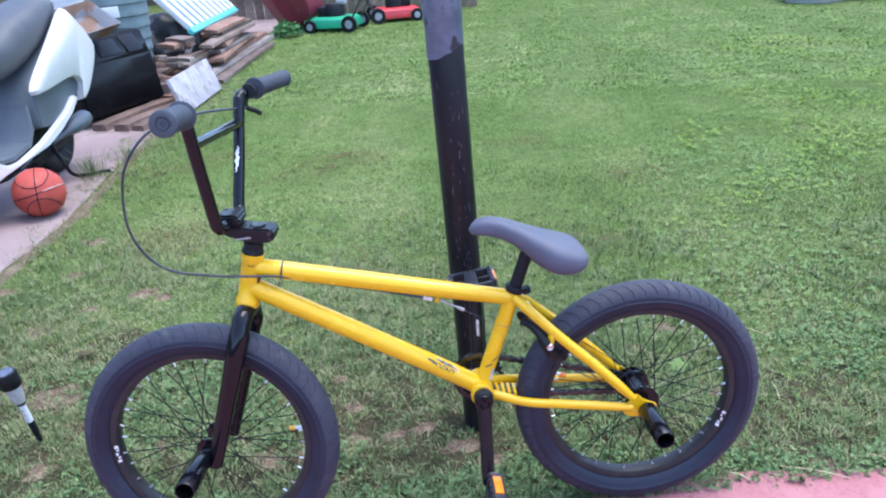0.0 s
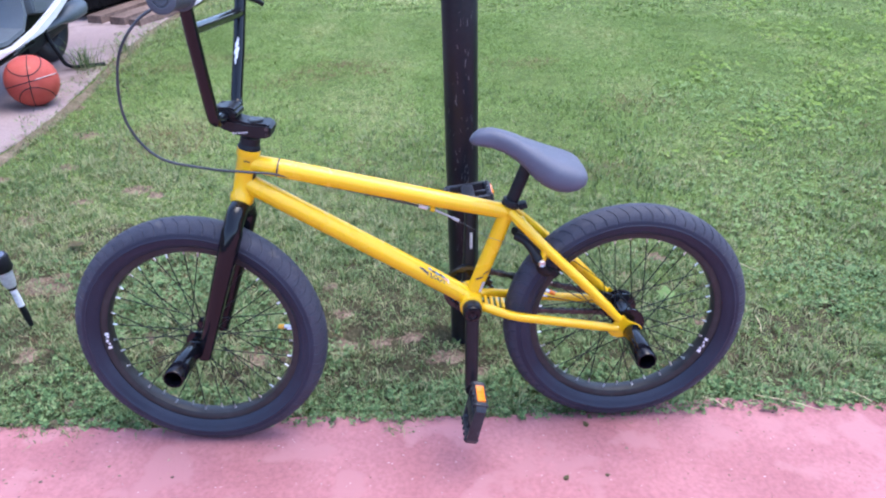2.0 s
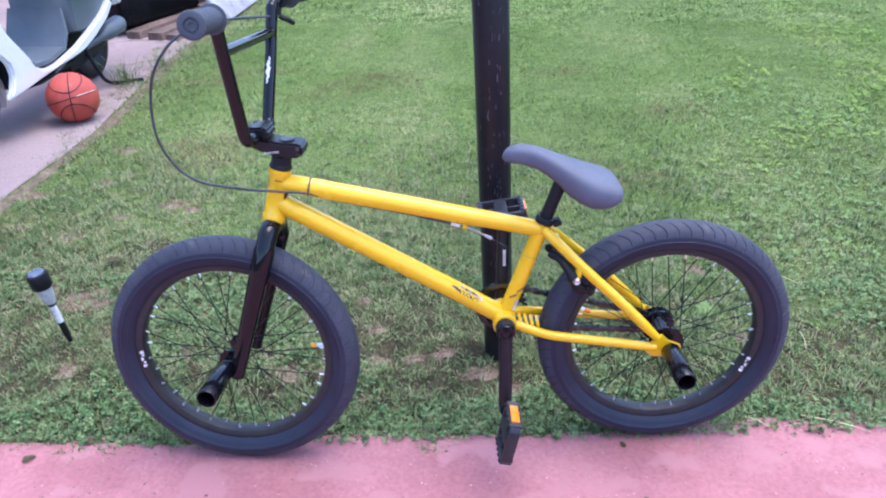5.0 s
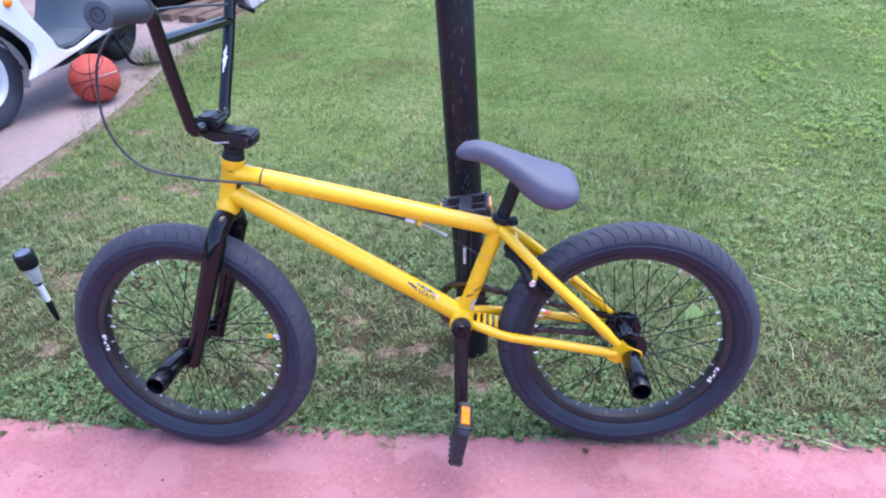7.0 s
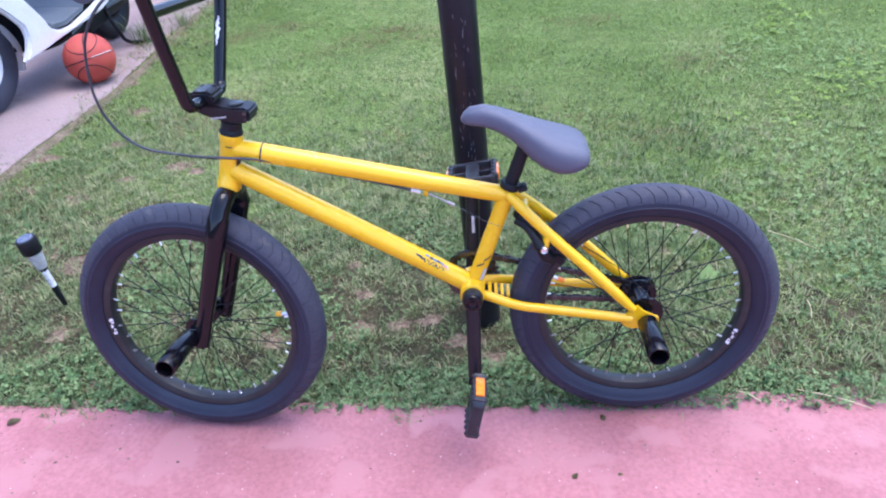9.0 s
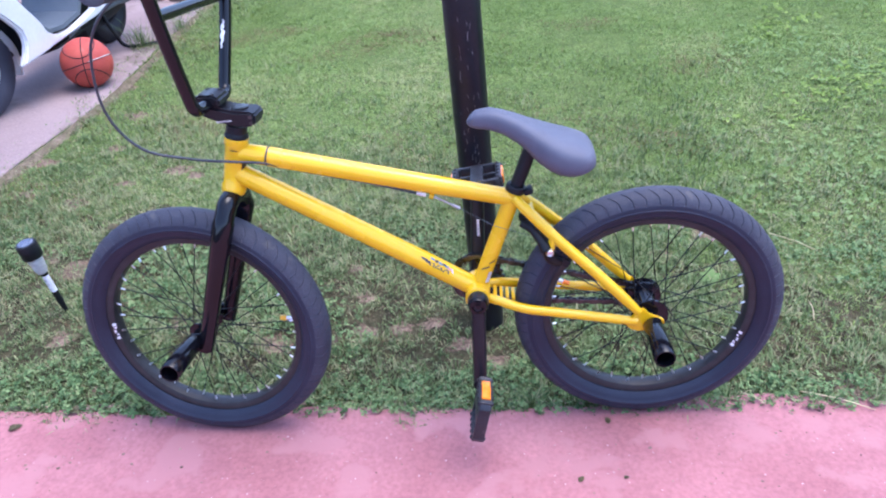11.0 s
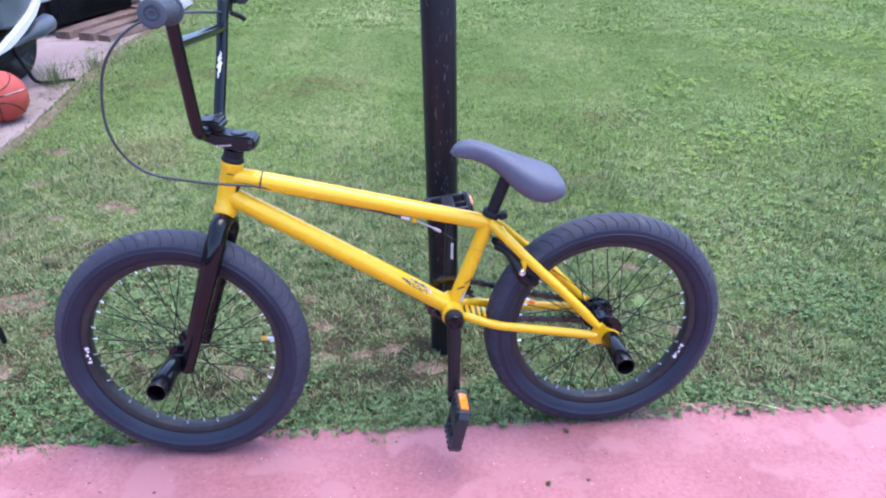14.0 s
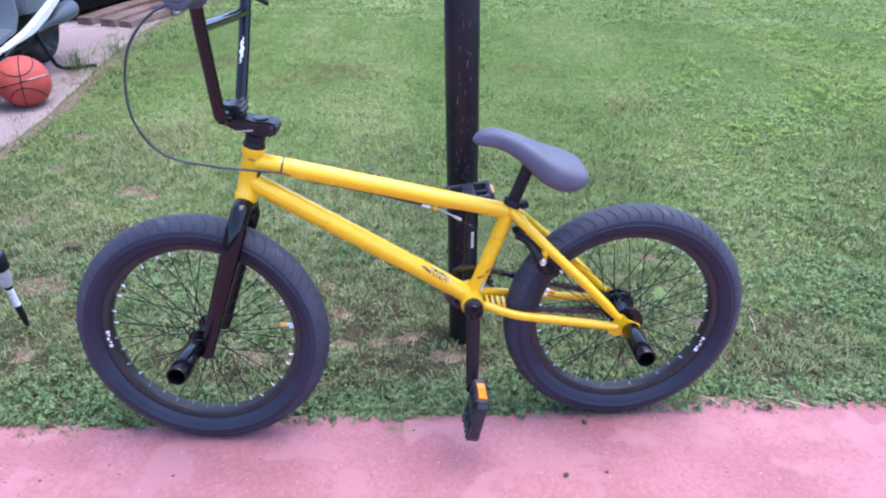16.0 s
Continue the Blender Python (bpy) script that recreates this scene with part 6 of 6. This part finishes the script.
def tuft(x, y, n, h, spread, seed, lab):
    """A clump of long thin bent blades."""
    q = np.random.default_rng(seed)
    verts, faces = [], []
    for i in range(n):
        a, d = q.uniform(0, 6.283), spread * q.random()
        px, py = d * math.cos(a), d * math.sin(a)
        hh, b = h * q.uniform(0.4, 1.1), a + q.normal(0, 0.7)
        w = q.uniform(0.0012, 0.0024)
        sx, sy, ux, uy = -math.sin(b) * w, math.cos(b) * w, math.cos(b), math.sin(b)
        k = len(verts)
        for f, ww in ((0, 1), (0.5, 0.8), (0.85, 0.5)):
            o = hh * 0.55 * f * f
            verts += [(px + ux * o - sx * ww, py + uy * o - sy * ww, hh * f * (1 - 0.18 * f)), (px + ux * o + sx * ww, py + uy * o + sy * ww, hh * f * (1 - 0.18 * f))]
        verts.append((px + ux * hh * 0.62, py + uy * hh * 0.62, hh * 0.8))
        faces += [(k, k + 1, k + 3, k + 2), (k + 2, k + 3, k + 5, k + 4), (k + 4, k + 5, k + 6)]
    me = bpy.data.meshes.new("grass_tuft")
    me.from_pydata(verts, [], faces)
    me.materials.append(GRASS)
    ob = tagged(new("grass_tuft", me), lab, "grass", "grass tufts")
    ob.matrix_basis = pose(x, y, GROUND_Z)
    return ob


tuft(-2.17, 4.10, 90, 0.20, 0.07, 31, "tuft of long grass at the driveway's edge")
tuft(-2.10, 4.45, 70, 0.14, 0.08, 32, "tuft of long grass at the driveway's edge")
rt = random.Random(77)
for k in range(16):
    x = -1.15 + 2.2 * k / 15 + rt.uniform(-0.06, 0.06)
    tuft(x, EDGE(x) + rt.uniform(-0.012, 0.012), rt.randint(18, 45), rt.uniform(0.03, 0.055), rt.uniform(0.02, 0.04), 100 + k, "short grass tuft hanging over the path's edge")
# board fence
fence = thing("fence", "weathered brown board fence behind the mowers", "fence", pose(-4.2, 12.0, GROUND_Z))
bm = bmesh.new()
box(bm, (0.135, 0.022, 1.5), pose(0, 0, 0.75), 0.003, 1)
bd = part("board", bm, WOODS[0], fence, "", pose(0, 0, 0))
for k in range(1, 31):
    again(bd, pose(0.147 * k, 0.004 * (k % 3), 0.01 * (k % 2)))
for z in (0.3, 1.2):
    bm = bmesh.new()
    box(bm, (4.5, 0.04, 0.08), pose(2.2, 0.035, z), 0.004, 1)
    part("rail", bm, WOODS[2], fence)

# ---- litter on the path ----
DRYLEAF = mat("dry_leaf", (0.10, 0.085, 0.04), (0.17, 0.13, 0.06), 60, 0.7, bump=0.3, bscale=200)
STRAW = mat("dry_straw", (0.45, 0.36, 0.2), (0.55, 0.45, 0.27), 60, 0.7)


def fallen_leaf(x, y, size, turn, lab):
    bm = bmesh.new()
    top, low = [], []
    for k in range(9):
        t = k / 8
        w = 0.34 * math.sin(math.pi * t ** 0.85) * (1 + 0.12 * math.sin(9 * t))
        z = 0.10 * math.sin(math.pi * t) + 0.03 * math.sin(7 * t)
        top.append(bm.verts.new((size * (t - 0.5), size * w, size * (z + 0.10 * w))))
        low.append((bm.verts.new((size * (t - 0.5), 0, size * z * 0.7)), bm.verts.new((size * (t - 0.5), -size * w, size * (z + 0.14 * w)))))
    for k in range(8):
        bm.faces.new((top[k], low[k][0], low[k + 1][0], top[k + 1]))
        bm.faces.new((low[k][0], low[k][1], low[k + 1][1], low[k + 1][0]))
    bmesh.ops.solidify(bm, geom=bm.faces, thickness=0.0006)
    return tagged(part("dry_leaf", bm, DRYLEAF, None, "", pose(x, y, -0.005, 0, 0, turn)), lab, "leaf", "fallen leaves")


fallen_leaf(-0.908, 1.312, 0.036, 25, "dark curled dry leaf on the red path")
fallen_leaf(-1.025, 1.252, 0.032, 35, "brown dry leaf on the red path")
# two dark stains on the path, modelled as small leaf shapes
fallen_leaf(0.333, 1.217, 0.012, 10, "dark stain on the red path, modelled as a leaf scrap")
fallen_leaf(0.245, 1.206, 0.018, 60, "dark stain on the red path, modelled as a leaf scrap")
fallen_leaf(-1.245, 2.10, 0.055, 20, "brown dry leaf lying on the lawn").location.z = 0.004
fallen_leaf(0.305, 1.365, 0.02, 100, "small leaf beside the tyre on the path")
for a, b in (((0.72, 1.468, 0.006), (0.86, 1.428, 0.0)), ((0.59, 1.46, 0.004), (0.64, 1.43, 0.0)), ((0.80, 2.10, 0.016), (0.91, 2.02, 0.010)), ((0.825, 1.79, 0.010), (0.815, 1.71, 0.012)), ((0.93, 1.50, 0.006), (0.99, 1.46, 0.002))):
    bm = bmesh.new()
    m = Vector(a).lerp(Vector(b), 0.5) + Vector((0.004, 0.003, 0.002))
    tube(bm, curve_pts([a, m, b], 4), 0.0012, 6)
    tagged(part("straw", bm, STRAW), "dry straw stalk lying at the lawn's edge", "straw", "straws")
# crumbs of soil and leaf, too many to count
rc = np.random.default_rng(5)
verts, faces = [], []
for i in range(2400):
    x = rc.uniform(-1.3, 1.2) if i % 5 else (-0.86, 0.80)[i % 2] + rc.normal(0, 0.05)
    y = 1.392 + 0.082 * x + 0.015 - abs(rc.normal(0, 0.018 if i % 8 else 0.20))
    s_ = rc.uniform(0.0010, 0.0028) if i % 9 else rc.uniform(0.003, 0.005)
    c, k = Vector((x, y, -0.006)), len(verts)
    for q in range(5):
        a = q * 1.2566 + rc.uniform(-0.3, 0.3)
        verts.append(tuple(c + Vector((math.cos(a) * s_ * rc.uniform(0.6, 1.2), math.sin(a) * s_ * rc.uniform(0.5, 1.0), 0.0))))
    verts.append(tuple(c + Vector((0, 0, s_ * 0.6))))
    faces += [(k + q, k + (q + 1) % 5, k + 5) for q in range(5)]
me = bpy.data.meshes.new("soil_crumbs")
me.from_pydata(verts, [], faces)
me.materials.append(mat("soil_crumbs", (0.12, 0.075, 0.06), (0.27, 0.18, 0.14), 90, 0.9, island=0.5))
tagged(new("soil_crumbs", me), "crumbs of soil and leaf on the path", "debris", kind="stuff")
# pale grit and flaked paint on the path, too many to count
verts, faces = [], []
for i in range(700):
    c, k, s_ = Vector((rc.uniform(-1.3, 1.3), 1.36 - 0.62 * rc.random(), -0.0055)), len(verts), rc.uniform(0.0007, 0.0022)
    for q in range(5):
        a = q * 1.2566 + rc.uniform(-0.4, 0.4)
        verts.append(tuple(c + Vector((math.cos(a) * s_ * rc.uniform(0.5, 1.3), math.sin(a) * s_, 0.0))))
    verts.append(tuple(c + Vector((0, 0, s_ * 0.4))))
    faces += [(k + q, k + (q + 1) % 5, k + 5) for q in range(5)]
me = bpy.data.meshes.new("grit")
me.from_pydata(verts, [], faces)
me.materials.append(mat("pale_grit", (0.42, 0.26, 0.26), (0.56, 0.40, 0.40), 90, 0.9, island=0.3))
tagged(new("grit", me), "pale grit scattered on the painted path", "debris", kind="stuff")
